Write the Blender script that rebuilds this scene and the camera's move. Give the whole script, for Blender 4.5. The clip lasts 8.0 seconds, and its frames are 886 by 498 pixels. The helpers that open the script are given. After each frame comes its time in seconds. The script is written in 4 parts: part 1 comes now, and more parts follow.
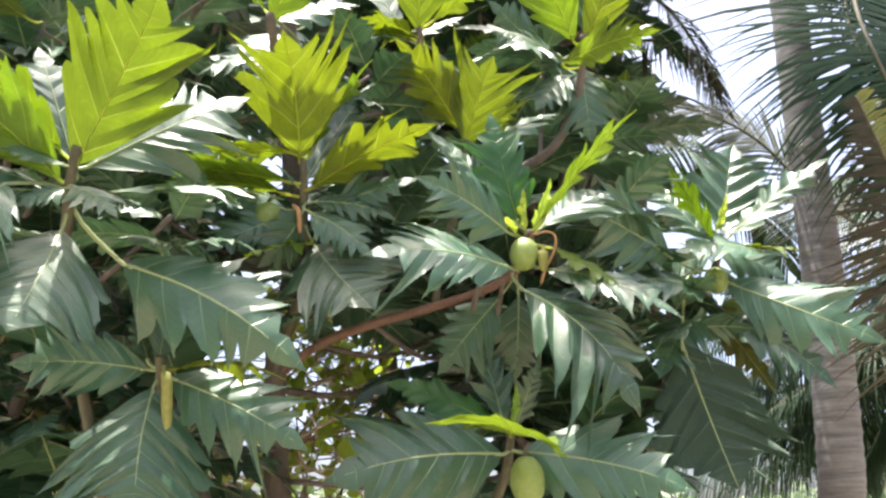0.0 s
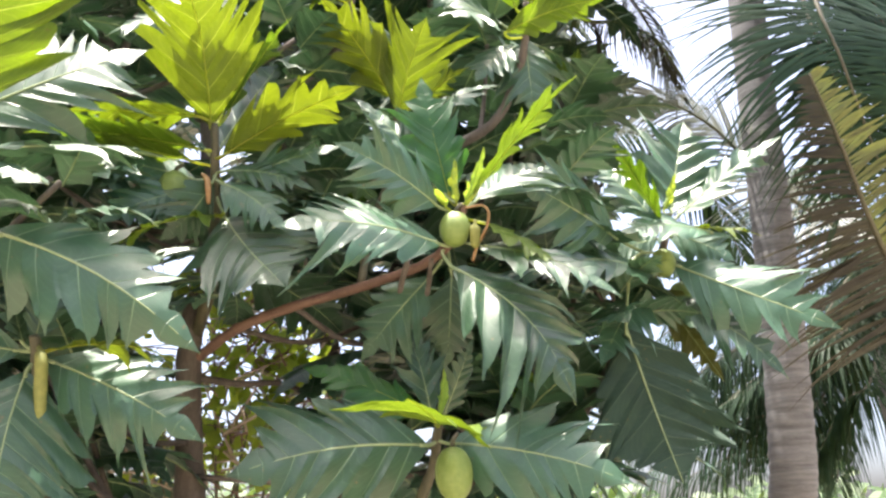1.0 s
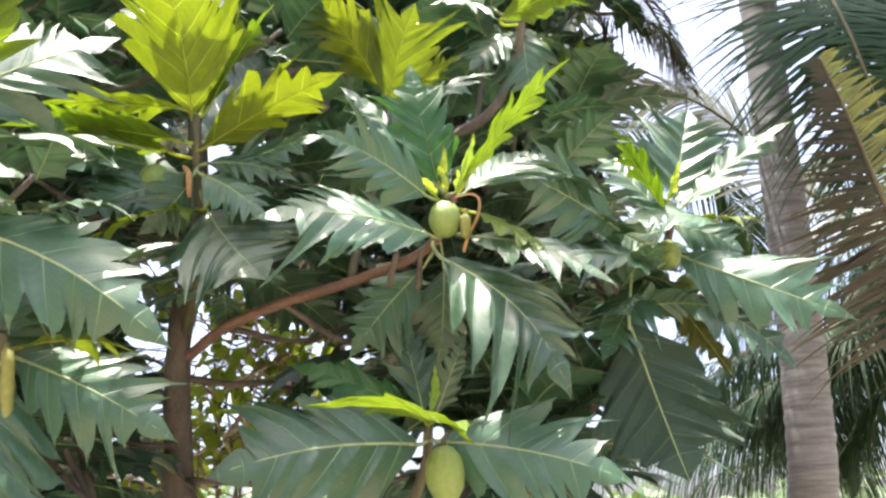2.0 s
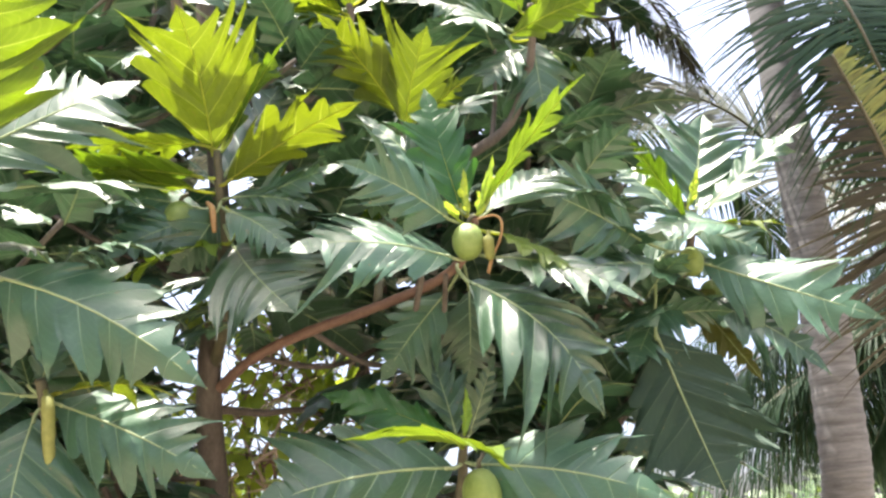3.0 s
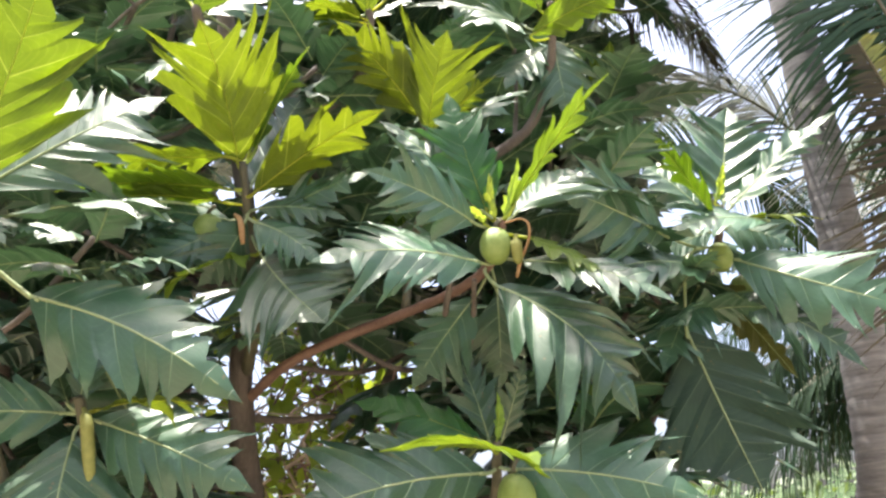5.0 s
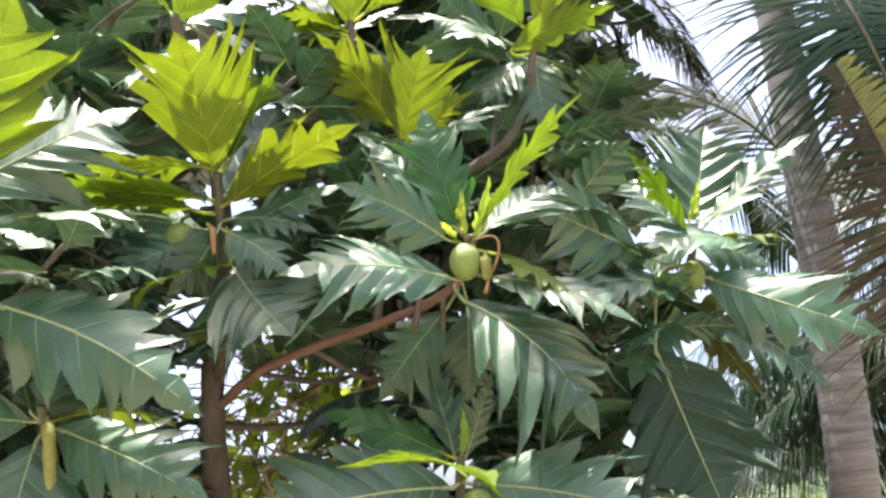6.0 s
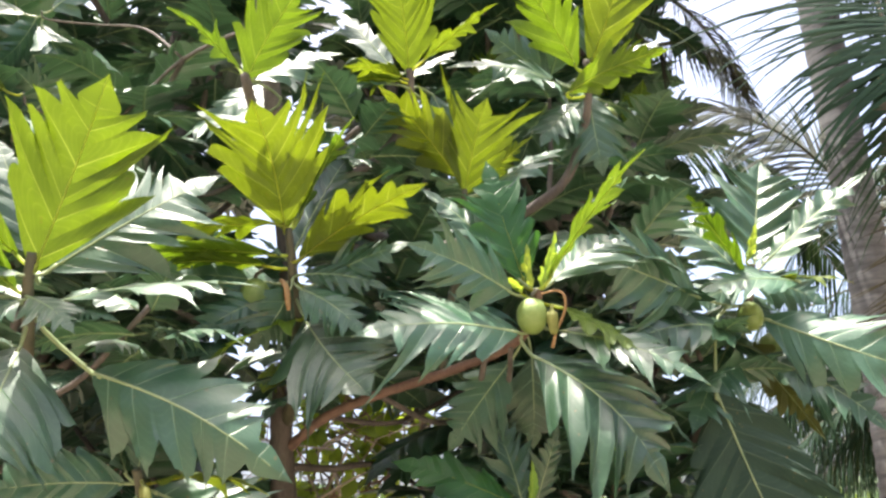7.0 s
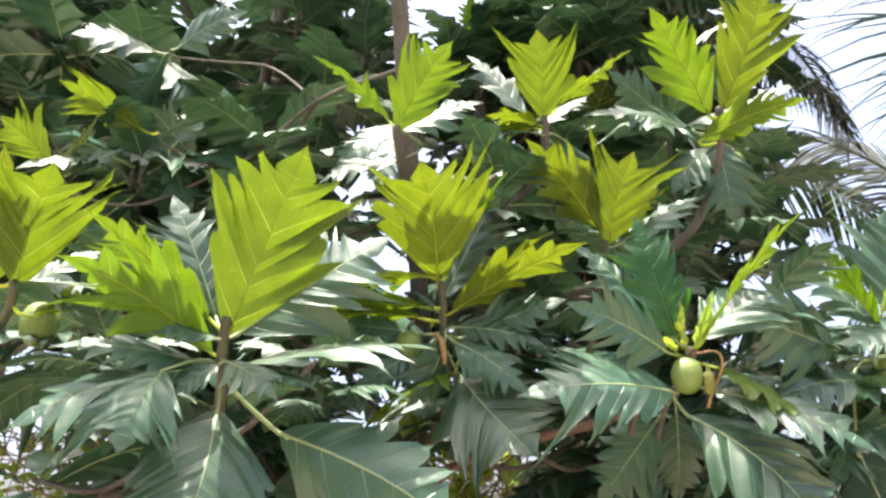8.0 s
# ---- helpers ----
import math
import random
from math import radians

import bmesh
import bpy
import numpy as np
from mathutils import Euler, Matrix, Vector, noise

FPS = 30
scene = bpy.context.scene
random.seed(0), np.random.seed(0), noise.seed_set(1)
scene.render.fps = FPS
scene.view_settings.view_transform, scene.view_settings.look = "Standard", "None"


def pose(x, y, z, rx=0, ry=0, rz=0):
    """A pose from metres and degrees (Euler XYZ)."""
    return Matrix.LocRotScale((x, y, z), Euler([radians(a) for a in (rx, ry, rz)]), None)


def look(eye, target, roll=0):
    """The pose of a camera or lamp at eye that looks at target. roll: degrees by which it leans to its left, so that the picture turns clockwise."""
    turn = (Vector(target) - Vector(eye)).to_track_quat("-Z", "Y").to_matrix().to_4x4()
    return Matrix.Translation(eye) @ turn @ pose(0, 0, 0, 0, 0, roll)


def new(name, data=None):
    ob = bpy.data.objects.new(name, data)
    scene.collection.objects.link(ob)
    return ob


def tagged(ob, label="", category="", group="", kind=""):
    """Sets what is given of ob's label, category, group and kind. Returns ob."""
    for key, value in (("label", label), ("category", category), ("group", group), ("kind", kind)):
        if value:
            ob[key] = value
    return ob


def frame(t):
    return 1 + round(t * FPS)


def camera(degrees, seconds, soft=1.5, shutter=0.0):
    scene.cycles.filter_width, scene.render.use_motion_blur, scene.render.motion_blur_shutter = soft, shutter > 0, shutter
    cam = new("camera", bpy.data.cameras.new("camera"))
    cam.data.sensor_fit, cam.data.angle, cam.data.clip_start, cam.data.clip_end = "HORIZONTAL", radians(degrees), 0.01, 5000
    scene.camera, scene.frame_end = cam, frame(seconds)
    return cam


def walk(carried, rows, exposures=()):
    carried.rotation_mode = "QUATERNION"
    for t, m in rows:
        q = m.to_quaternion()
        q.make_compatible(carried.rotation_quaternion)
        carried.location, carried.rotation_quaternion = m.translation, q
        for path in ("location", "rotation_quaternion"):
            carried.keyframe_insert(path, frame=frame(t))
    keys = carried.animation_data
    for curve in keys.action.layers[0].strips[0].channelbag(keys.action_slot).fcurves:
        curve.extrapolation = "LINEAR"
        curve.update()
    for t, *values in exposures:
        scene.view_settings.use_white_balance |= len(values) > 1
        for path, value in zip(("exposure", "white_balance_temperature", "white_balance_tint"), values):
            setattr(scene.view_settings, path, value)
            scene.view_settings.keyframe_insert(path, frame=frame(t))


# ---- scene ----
cam = camera(59.5, 8.0, soft=2.6)
PATH = [
    (0, (0.04, 0.273, 1.532), (-0.015, 2.144, 2.238), -0.5),
    (0.5, (0.051, 0.359, 1.516), (0.091, 2.234, 2.212), -1.6),
    (1, (0.171, 0.498, 1.534), (0.202, 2.371, 2.233), -1.1),
    (2.5, (0.269, 0.608, 1.518), (0.22, 2.472, 2.241), -2.2),
    (3, (0.235, 0.573, 1.572), (0.181, 2.435, 2.3), -3.9),
    (3.5, (0.201, 0.543, 1.609), (0.131, 2.407, 2.33), -6.0),
    (4, (0.195, 0.537, 1.627), (0.108, 2.403, 2.34), -6.8),
    (5.5, (0.252, 0.571, 1.602), (0.15, 2.435, 2.32), -4.0),
    (6, (0.295, 0.531, 1.644), (0.203, 2.398, 2.357), -3.7),
    (6.5, (0.258, 0.471, 1.73), (0.156, 2.342, 2.428), -3.5),
    (7, (0.186, 0.396, 1.816), (0.024, 2.262, 2.516), -3.4),
    (7.5, (0.023, 0.33, 1.892), (-0.211, 2.184, 2.605), -2.6),
    (8, (-0.203, 0.254, 2.003), (-0.441, 2.113, 2.699), -1.6),
]
EXPOSURES = [(0.0, 2.24), (0.5, 2.3), (1.0, 2.45), (2.5, 2.47), (3.0, 2.52), (4.0, 2.46), (5.5, 2.27), (6.0, 2.28), (6.5, 2.22), (7.0, 2.24), (8.0, 2.21)]
walk(cam, [(t, look(eye, target, roll)) for t, eye, target, roll in PATH], EXPOSURES)

# ---- light ----
SUN_HEIGHT, SUN_SIDE = 84.5, -95.0      # degrees above the horizon; degrees clockwise from +y, seen from above
world = bpy.data.worlds.new("sky")
scene.world = world
world.use_nodes = True
wn = world.node_tree
sky = wn.nodes.new("ShaderNodeTexSky")
sky.sky_type, sky.sun_disc = "NISHITA", False
sky.sun_elevation, sky.sun_rotation = radians(SUN_HEIGHT), radians(SUN_SIDE)
sky.dust_density, sky.air_density, sky.ozone_density = 7.0, 0.6, 0.5
wn.nodes["Background"].inputs["Strength"].default_value = 0.15
wn.links.new(sky.outputs[0], wn.nodes["Background"].inputs["Color"])
sun = new("sun", bpy.data.lights.new("sun", "SUN"))
sun.data.energy, sun.data.angle, sun.data.color = 3.7, radians(0.5), (1.0, 0.94, 0.83)
sh, ss = radians(SUN_HEIGHT), radians(SUN_SIDE)
sun.matrix_world = look((0, 0, 20), (-10 * math.sin(ss) * math.cos(sh), -10 * math.cos(ss) * math.cos(sh), 20 - 10 * math.sin(sh)))


# ---- materials ----
def nodes_of(name):
    mat = bpy.data.materials.new(name)
    mat.use_nodes = True
    nt = mat.node_tree
    return mat, nt, nt.nodes["Principled BSDF"], nt.nodes["Material Output"]


def node(nt, kind, **inputs):
    n = nt.nodes.new(kind)
    for key, value in inputs.items():
        n.inputs[key.replace("_", " ")].default_value = value
    return n


def maths(nt, op, a, b=None):
    n = nt.nodes.new("ShaderNodeMath")
    n.operation = op
    for i, v in enumerate((a, b)):
        if v is None:
            continue
        if isinstance(v, (int, float)):
            n.inputs[i].default_value = v
        else:
            nt.links.new(v, n.inputs[i])
    return n.outputs[0]


def mix_colour(nt, fac, a, b, blend="MIX"):
    n = nt.nodes.new("ShaderNodeMix")
    n.data_type, n.blend_type = "RGBA", blend
    for sock, v in ((n.inputs[0], fac), (n.inputs[6], a), (n.inputs[7], b)):
        if isinstance(v, (int, float)):
            sock.default_value = v
        elif isinstance(v, tuple):
            sock.default_value = (*v, 1.0)
        else:
            nt.links.new(v, sock)
    return n.outputs[2]


def ramp(nt, fac, lo, hi):
    n = nt.nodes.new("ShaderNodeMapRange")
    n.inputs["From Min"].default_value, n.inputs["From Max"].default_value = lo, hi
    nt.links.new(fac, n.inputs["Value"])
    return n.outputs[0]


def leaf_material(name, blade, dark, vein, through_colour, amount, rough, coat, veins=True):
    """A lobed leaf's blade: glossy, letting light through, with paler veins along its lobes and finer ones between."""
    mat, nt, bsdf, out = nodes_of(name)
    uv = nt.nodes.new("ShaderNodeUVMap")
    sep = nt.nodes.new("ShaderNodeSeparateXYZ")
    nt.links.new(uv.outputs[0], sep.inputs[0])
    along, across = sep.outputs[0], maths(nt, "ABSOLUTE", sep.outputs[1])
    info = nt.nodes.new("ShaderNodeObjectInfo")
    coords = nt.nodes.new("ShaderNodeTexCoord")
    blotch = node(nt, "ShaderNodeTexNoise", Scale=9.0, Detail=4.0)
    grain = node(nt, "ShaderNodeTexNoise", Scale=90.0, Detail=2.0)
    for n in (blotch, grain):
        nt.links.new(coords.outputs["Object"], n.inputs["Vector"])
    tone = mix_colour(nt, ramp(nt, blotch.outputs[0], 0.3, 0.7), dark, blade)
    hue = node(nt, "ShaderNodeHueSaturation")
    nt.links.new(tone, hue.inputs["Color"])
    nt.links.new(maths(nt, "ADD", maths(nt, "MULTIPLY", info.outputs["Random"], 0.03), 0.485), hue.inputs["Hue"])
    nt.links.new(maths(nt, "ADD", maths(nt, "MULTIPLY", info.outputs["Random"], 0.5), 0.75), hue.inputs["Value"])
    base, thin = hue.outputs[0], through_colour
    specks = node(nt, "ShaderNodeTexVoronoi", Scale=34.0)
    nt.links.new(coords.outputs["Object"], specks.inputs["Vector"])
    patches = maths(nt, "GREATER_THAN", blotch.outputs[0], 0.56)
    spots = maths(nt, "MULTIPLY", maths(nt, "LESS_THAN", specks.outputs["Distance"], 0.13), patches)
    base = mix_colour(nt, maths(nt, "MULTIPLY", spots, 0.7), base, (0.12, 0.085, 0.035))
    height = maths(nt, "MULTIPLY", grain.outputs[0], 0.25)
    if veins:
        lobe = maths(nt, "ABSOLUTE", maths(nt, "SUBTRACT", maths(nt, "FRACT", along), 0.5))
        wide = maths(nt, "MULTIPLY", maths(nt, "SUBTRACT", 1.1, across), 0.035)
        main = maths(nt, "SUBTRACT", 1.0, maths(nt, "SMOOTH_MIN", maths(nt, "DIVIDE", lobe, wide), 1.0))
        main = maths(nt, "MAXIMUM", main, 0.0)
        # finer ribs that leave the lobe's vein at a slant
        slant = maths(nt, "SINE", maths(nt, "MULTIPLY", maths(nt, "SUBTRACT", across, maths(nt, "MULTIPLY", lobe, 0.9)), 38.0))
        fine = maths(nt, "MULTIPLY", ramp(nt, slant, 0.75, 1.0), 0.10)
        mask = maths(nt, "MAXIMUM", main, fine)
        base = mix_colour(nt, maths(nt, "MULTIPLY", mask, 0.8), base, vein)
        thin = mix_colour(nt, maths(nt, "MAXIMUM", maths(nt, "MULTIPLY", main, 0.9), maths(nt, "MULTIPLY", fine, 1.1)), through_colour, vein)
        quilt = maths(nt, "MULTIPLY", maths(nt, "ABSOLUTE", slant), 0.08)
        height = maths(nt, "SUBTRACT", maths(nt, "ADD", height, quilt), maths(nt, "MULTIPLY", mask, 0.8))
    bump = node(nt, "ShaderNodeBump", Strength=0.7, Distance=0.003)
    nt.links.new(height, bump.inputs["Height"])
    nt.links.new(base, bsdf.inputs["Base Color"])
    nt.links.new(bump.outputs[0], bsdf.inputs["Normal"])
    nt.links.new(maths(nt, "ADD", maths(nt, "MULTIPLY", blotch.outputs[0], 0.15), rough - 0.07), bsdf.inputs["Roughness"])
    bsdf.inputs["Specular IOR Level"].default_value = coat
    trans = nt.nodes.new("ShaderNodeBsdfTranslucent")
    hue2 = node(nt, "ShaderNodeHueSaturation")
    if isinstance(thin, tuple):
        hue2.inputs["Color"].default_value = (*thin, 1)
    else:
        nt.links.new(thin, hue2.inputs["Color"])
    nt.links.new(maths(nt, "ADD", maths(nt, "MULTIPLY", info.outputs["Random"], 0.04), 0.48), hue2.inputs["Hue"])
    nt.links.new(maths(nt, "ADD", maths(nt, "MULTIPLY", ramp(nt, blotch.outputs[0], 0.3, 0.7), 0.5), 0.72), hue2.inputs["Value"])
    nt.links.new(hue2.outputs[0], trans.inputs["Color"])
    nt.links.new(bump.outputs[0], trans.inputs["Normal"])
    both = nt.nodes.new("ShaderNodeMixShader")
    both.inputs[0].default_value = amount
    nt.links.new(bsdf.outputs[0], both.inputs[1])
    nt.links.new(trans.outputs[0], both.inputs[2])
    nt.links.new(both.outputs[0], out.inputs["Surface"])
    return mat


def plain_material(name, a, b, scale, rough, bump=0.3, stretch=(1, 1, 1), spec=0.4, distance=0.004):
    """Two tones mottled at two scales, with fine relief."""
    mat, nt, bsdf, out = nodes_of(name)
    coords, mapping = nt.nodes.new("ShaderNodeTexCoord"), nt.nodes.new("ShaderNodeMapping")
    mapping.inputs["Scale"].default_value = stretch
    nt.links.new(coords.outputs["Object"], mapping.inputs["Vector"])
    coarse, fine = node(nt, "ShaderNodeTexNoise", Scale=scale, Detail=5.0), node(nt, "ShaderNodeTexNoise", Scale=scale * 9, Detail=3.0)
    for n in (coarse, fine):
        nt.links.new(mapping.outputs[0], n.inputs["Vector"])
    f = maths(nt, "ADD", maths(nt, "MULTIPLY", coarse.outputs[0], 0.65), maths(nt, "MULTIPLY", fine.outputs[0], 0.35))
    nt.links.new(mix_colour(nt, ramp(nt, f, 0.35, 0.65), a, b), bsdf.inputs["Base Color"])
    b_node = node(nt, "ShaderNodeBump", Strength=bump, Distance=distance)
    nt.links.new(f, b_node.inputs["Height"])
    nt.links.new(b_node.outputs[0], bsdf.inputs["Normal"])
    bsdf.inputs["Roughness"].default_value, bsdf.inputs["Specular IOR Level"].default_value = rough, spec
    return mat


MATURE = leaf_material("mature_leaf", (0.028, 0.078, 0.036), (0.018, 0.054, 0.026), (0.16, 0.25, 0.15), (0.07, 0.13, 0.045), 0.06, 0.42, 0.65)
# mature leaf darkened and dulled: deep shade put into its colour
SHADED = leaf_material("shaded_mature_leaf", (0.020, 0.042, 0.026), (0.014, 0.030, 0.020), (0.09, 0.12, 0.08), (0.05, 0.08, 0.03), 0.04, 0.65, 0.25)
OLIVE = leaf_material("olive_ageing_leaf", (0.060, 0.066, 0.018), (0.042, 0.048, 0.014), (0.14, 0.14, 0.06), (0.12, 0.12, 0.02), 0.25, 0.6, 0.3)
VIVID = leaf_material("half_grown_leaf", (0.030, 0.128, 0.044), (0.02, 0.10, 0.034), (0.12, 0.24, 0.08), (0.05, 0.20, 0.02), 0.4, 0.45, 0.5)
YOUNG = leaf_material("young_leaf", (0.098, 0.162, 0.014), (0.074, 0.132, 0.012), (0.27, 0.34, 0.05), (0.088, 0.134, 0.003), 0.5, 0.5, 0.35)
BUD = leaf_material("bud_leaf", (0.16, 0.26, 0.05), (0.12, 0.22, 0.04), (0.3, 0.36, 0.1), (0.5, 0.62, 0.05), 0.4, 0.4, 0.4)
YOUNG_RIB = leaf_material("young_leaf_rib", (0.30, 0.36, 0.07), (0.24, 0.30, 0.06), (0.3, 0.3, 0.1), (0.62, 0.66, 0.06), 0.5, 0.5, 0.3, veins=False)
RIB = plain_material("leaf_rib", (0.17, 0.23, 0.11), (0.24, 0.29, 0.15), 30, 0.45, 0.1)
BARK = plain_material("breadfruit_bark", (0.052, 0.043, 0.037), (0.125, 0.105, 0.092), 14, 0.85, 0.8, (1, 1, 0.35))
LIMB_BARK = plain_material("young_limb_bark", (0.095, 0.055, 0.040), (0.165, 0.10, 0.073), 18, 0.75, 0.6, (1, 1, 0.35))
TWIG = plain_material("green_brown_twig", (0.042, 0.044, 0.025), (0.085, 0.075, 0.042), 40, 0.6, 0.4, (1, 1, 0.4))
DRY_TWIG = plain_material("dry_twig", (0.22, 0.17, 0.12), (0.36, 0.30, 0.23), 40, 0.8, 0.3)
FRUIT = plain_material("breadfruit_skin", (0.13, 0.19, 0.045), (0.19, 0.25, 0.07), 60, 0.5, 0.5)
CATKIN = plain_material("yellow_catkin", (0.15, 0.165, 0.045), (0.21, 0.215, 0.06), 60, 0.7, 0.5)
WITHERED = plain_material("withered_stipule", (0.22, 0.12, 0.05), (0.32, 0.20, 0.09), 40, 0.6, 0.4)
PALM_BARK = plain_material("palm_bark", (0.080, 0.080, 0.086), (0.185, 0.182, 0.190), 7, 0.85, 0.6, (0.7, 0.7, 7.0))
PALM_LEAF = leaf_material("palm_leaflet", (0.016, 0.036, 0.020), (0.010, 0.025, 0.014), (0.2, 0.2, 0.1), (0.08, 0.13, 0.03), 0.10, 0.55, 0.10, veins=False)
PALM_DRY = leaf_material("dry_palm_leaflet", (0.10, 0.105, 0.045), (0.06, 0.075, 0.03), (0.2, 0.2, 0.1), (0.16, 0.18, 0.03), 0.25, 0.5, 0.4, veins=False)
# leaflet colour paled to grey to stand for sun gloss and haze
PALM_PALE = leaf_material("sunlit_hazy_palm_leaflet", (0.165, 0.178, 0.168), (0.11, 0.12, 0.113), (0.2, 0.2, 0.1), (0.19, 0.21, 0.18), 0.22, 0.5, 0.4, veins=False)
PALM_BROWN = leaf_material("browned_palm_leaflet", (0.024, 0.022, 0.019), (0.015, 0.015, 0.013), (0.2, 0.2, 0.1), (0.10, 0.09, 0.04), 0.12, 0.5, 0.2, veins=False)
PALM_RACHIS = plain_material("palm_rachis", (0.05, 0.05, 0.03), (0.085, 0.075, 0.045), 20, 0.5, 0.2)
SHRUB_LEAF = leaf_material("shrub_leaf", (0.15, 0.25, 0.035), (0.09, 0.17, 0.025), (0.2, 0.2, 0.1), (0.30, 0.42, 0.035), 0.55, 0.45, 0.4, veins=False)
FAR_LEAF = leaf_material("far_foliage", (0.05, 0.10, 0.035), (0.035, 0.075, 0.025), (0.2, 0.2, 0.1), (0.16, 0.26, 0.04), 0.25, 0.5, 0.4, veins=False)
SOIL = plain_material("dry_soil", (0.21, 0.175, 0.13), (0.31, 0.265, 0.20), 1.5, 0.95, 0.6, distance=0.03)


# ---- mesh helpers ----
def mesh_object(name, verts, faces, mats, parent=None, label="", uvs=None, slots=None, smooth=True):
    me = bpy.data.meshes.new(name)
    me.from_pydata([tuple(v) for v in verts], [], faces)
    for m in mats:
        me.materials.append(m)
    if uvs is not None:
        layer = me.uv_layers.new(name="UVMap")
        loops = np.empty(len(me.loops), dtype=np.int32)
        me.loops.foreach_get("vertex_index", loops)
        layer.data.foreach_set("uv", np.asarray(uvs, dtype=np.float32)[loops].ravel())
    if slots is not None:
        me.polygons.foreach_set("material_index", np.asarray(slots, dtype=np.int32))
    if smooth:
        me.polygons.foreach_set("use_smooth", np.ones(len(me.polygons), dtype=bool))
    me.update()
    ob = new(name, me)
    if parent is not None:
        ob.parent = parent
    if label:
        tagged(ob, label)
    return ob


def spline(points, steps):
    """Points along a smooth line through the given ones."""
    p = [Vector(q) for q in points]
    p = [2 * p[0] - p[1], *p, 2 * p[-1] - p[-2]]
    out = []
    for i in range(1, len(p) - 2):
        for k in range(steps):
            t = k / steps
            a, b, c, d = p[i - 1], p[i], p[i + 1], p[i + 2]
            out.append(0.5 * (2 * b + (c - a) * t + (2 * a - 5 * b + 4 * c - d) * t * t + (3 * b - a - 3 * c + d) * t ** 3))
    out.append(p[-2])
    return out


def tube(line, radii, sides=8, start=0, lump=0.0, rng=None):
    """Vertices and faces of a round bar along a line; radii: one a point."""
    verts, faces = [], []
    ahead = (line[1] - line[0]).normalized()
    side = ahead.orthogonal().normalized()
    for i, p in enumerate(line):
        t = (line[min(i + 1, len(line) - 1)] - line[max(i - 1, 0)]).normalized()
        side = (side - t * side.dot(t)).normalized()
        up = t.cross(side)
        for k in range(sides):
            a = 2 * math.pi * k / sides
            r = radii[i] * (1 + (lump * (rng.random() - 0.5) if rng else 0))
            verts.append(p + (side * math.cos(a) + up * math.sin(a)) * r)
    for i in range(len(line) - 1):
        for k in range(sides):
            a, b = start + i * sides + k, start + i * sides + (k + 1) % sides
            faces.append((a, b, b + sides, a + sides))
    faces.append(tuple(start + k for k in reversed(range(sides))))
    faces.append(tuple(start + (len(line) - 1) * sides + k for k in range(sides)))
    return verts, faces


# ---- lobed leaves ----
LOBE_STEPS = (0.0, 0.05, 0.13, 0.2, 0.26, 0.32, 0.42, 0.47, 0.5, 0.53, 0.6, 0.7, 0.8, 0.9, 0.96)
ACROSS = (0.0, 0.22, 0.45, 0.66, 0.84, 1.0)
END_STEPS = (0.0, 0.06, 0.15, 0.28, 0.42, 0.56, 0.7, 0.82, 0.92, 1.0)
SIDE_LOBES = 0.78      # share of the length that bears side lobes; the end lobe takes the rest


def lobe_size(k):
    """The side lobes' reach along the leaf, k from 0 at its foot to 1 at the last lobe."""
    swell = math.sin(math.pi * min(1, 0.14 + 0.80 * k))
    return 0.42 + 0.58 * swell if k < 0.45 else 0.24 + 0.76 * swell


def rib_reach(u, cut, lobes, uneven, drip=0.30):
    """How far the blade reaches along the rib that leaves the midrib at u: a share of the half width, the lobe, the distance from its tip and the place in it."""
    if u < SIDE_LOBES:
        w = u / SIDE_LOBES * lobes
        i = min(int(w + 1e-6), lobes - 1)
        p = w - i
        q = abs(2 * p - 1)
        tooth = 0.05 * max(0.0, 1 - abs(p - 0.26) / 0.07)
        deep = cut * min(1, 0.4 + 1.6 * u) * (drip * min(1, q / 0.17) ** 0.8 + 0.22 * q + (0.78 - drip) * q ** 2.3)
        return lobe_size(u / SIDE_LOBES) * min(1, 0.35 + u / 0.12) * (1 - deep + tooth) * (1 + uneven[i] * (1 - q) * (1.15 - u)), i, q, p
    t = (u - SIDE_LOBES) / (1 - SIDE_LOBES)
    return lobe_size(1.0) * (1 - cut) * (1 - t) ** 0.85 * (1 + 1.1 * math.sin(math.pi * t) * (1 - 0.4 * t)), lobes, 0.5, 0.5


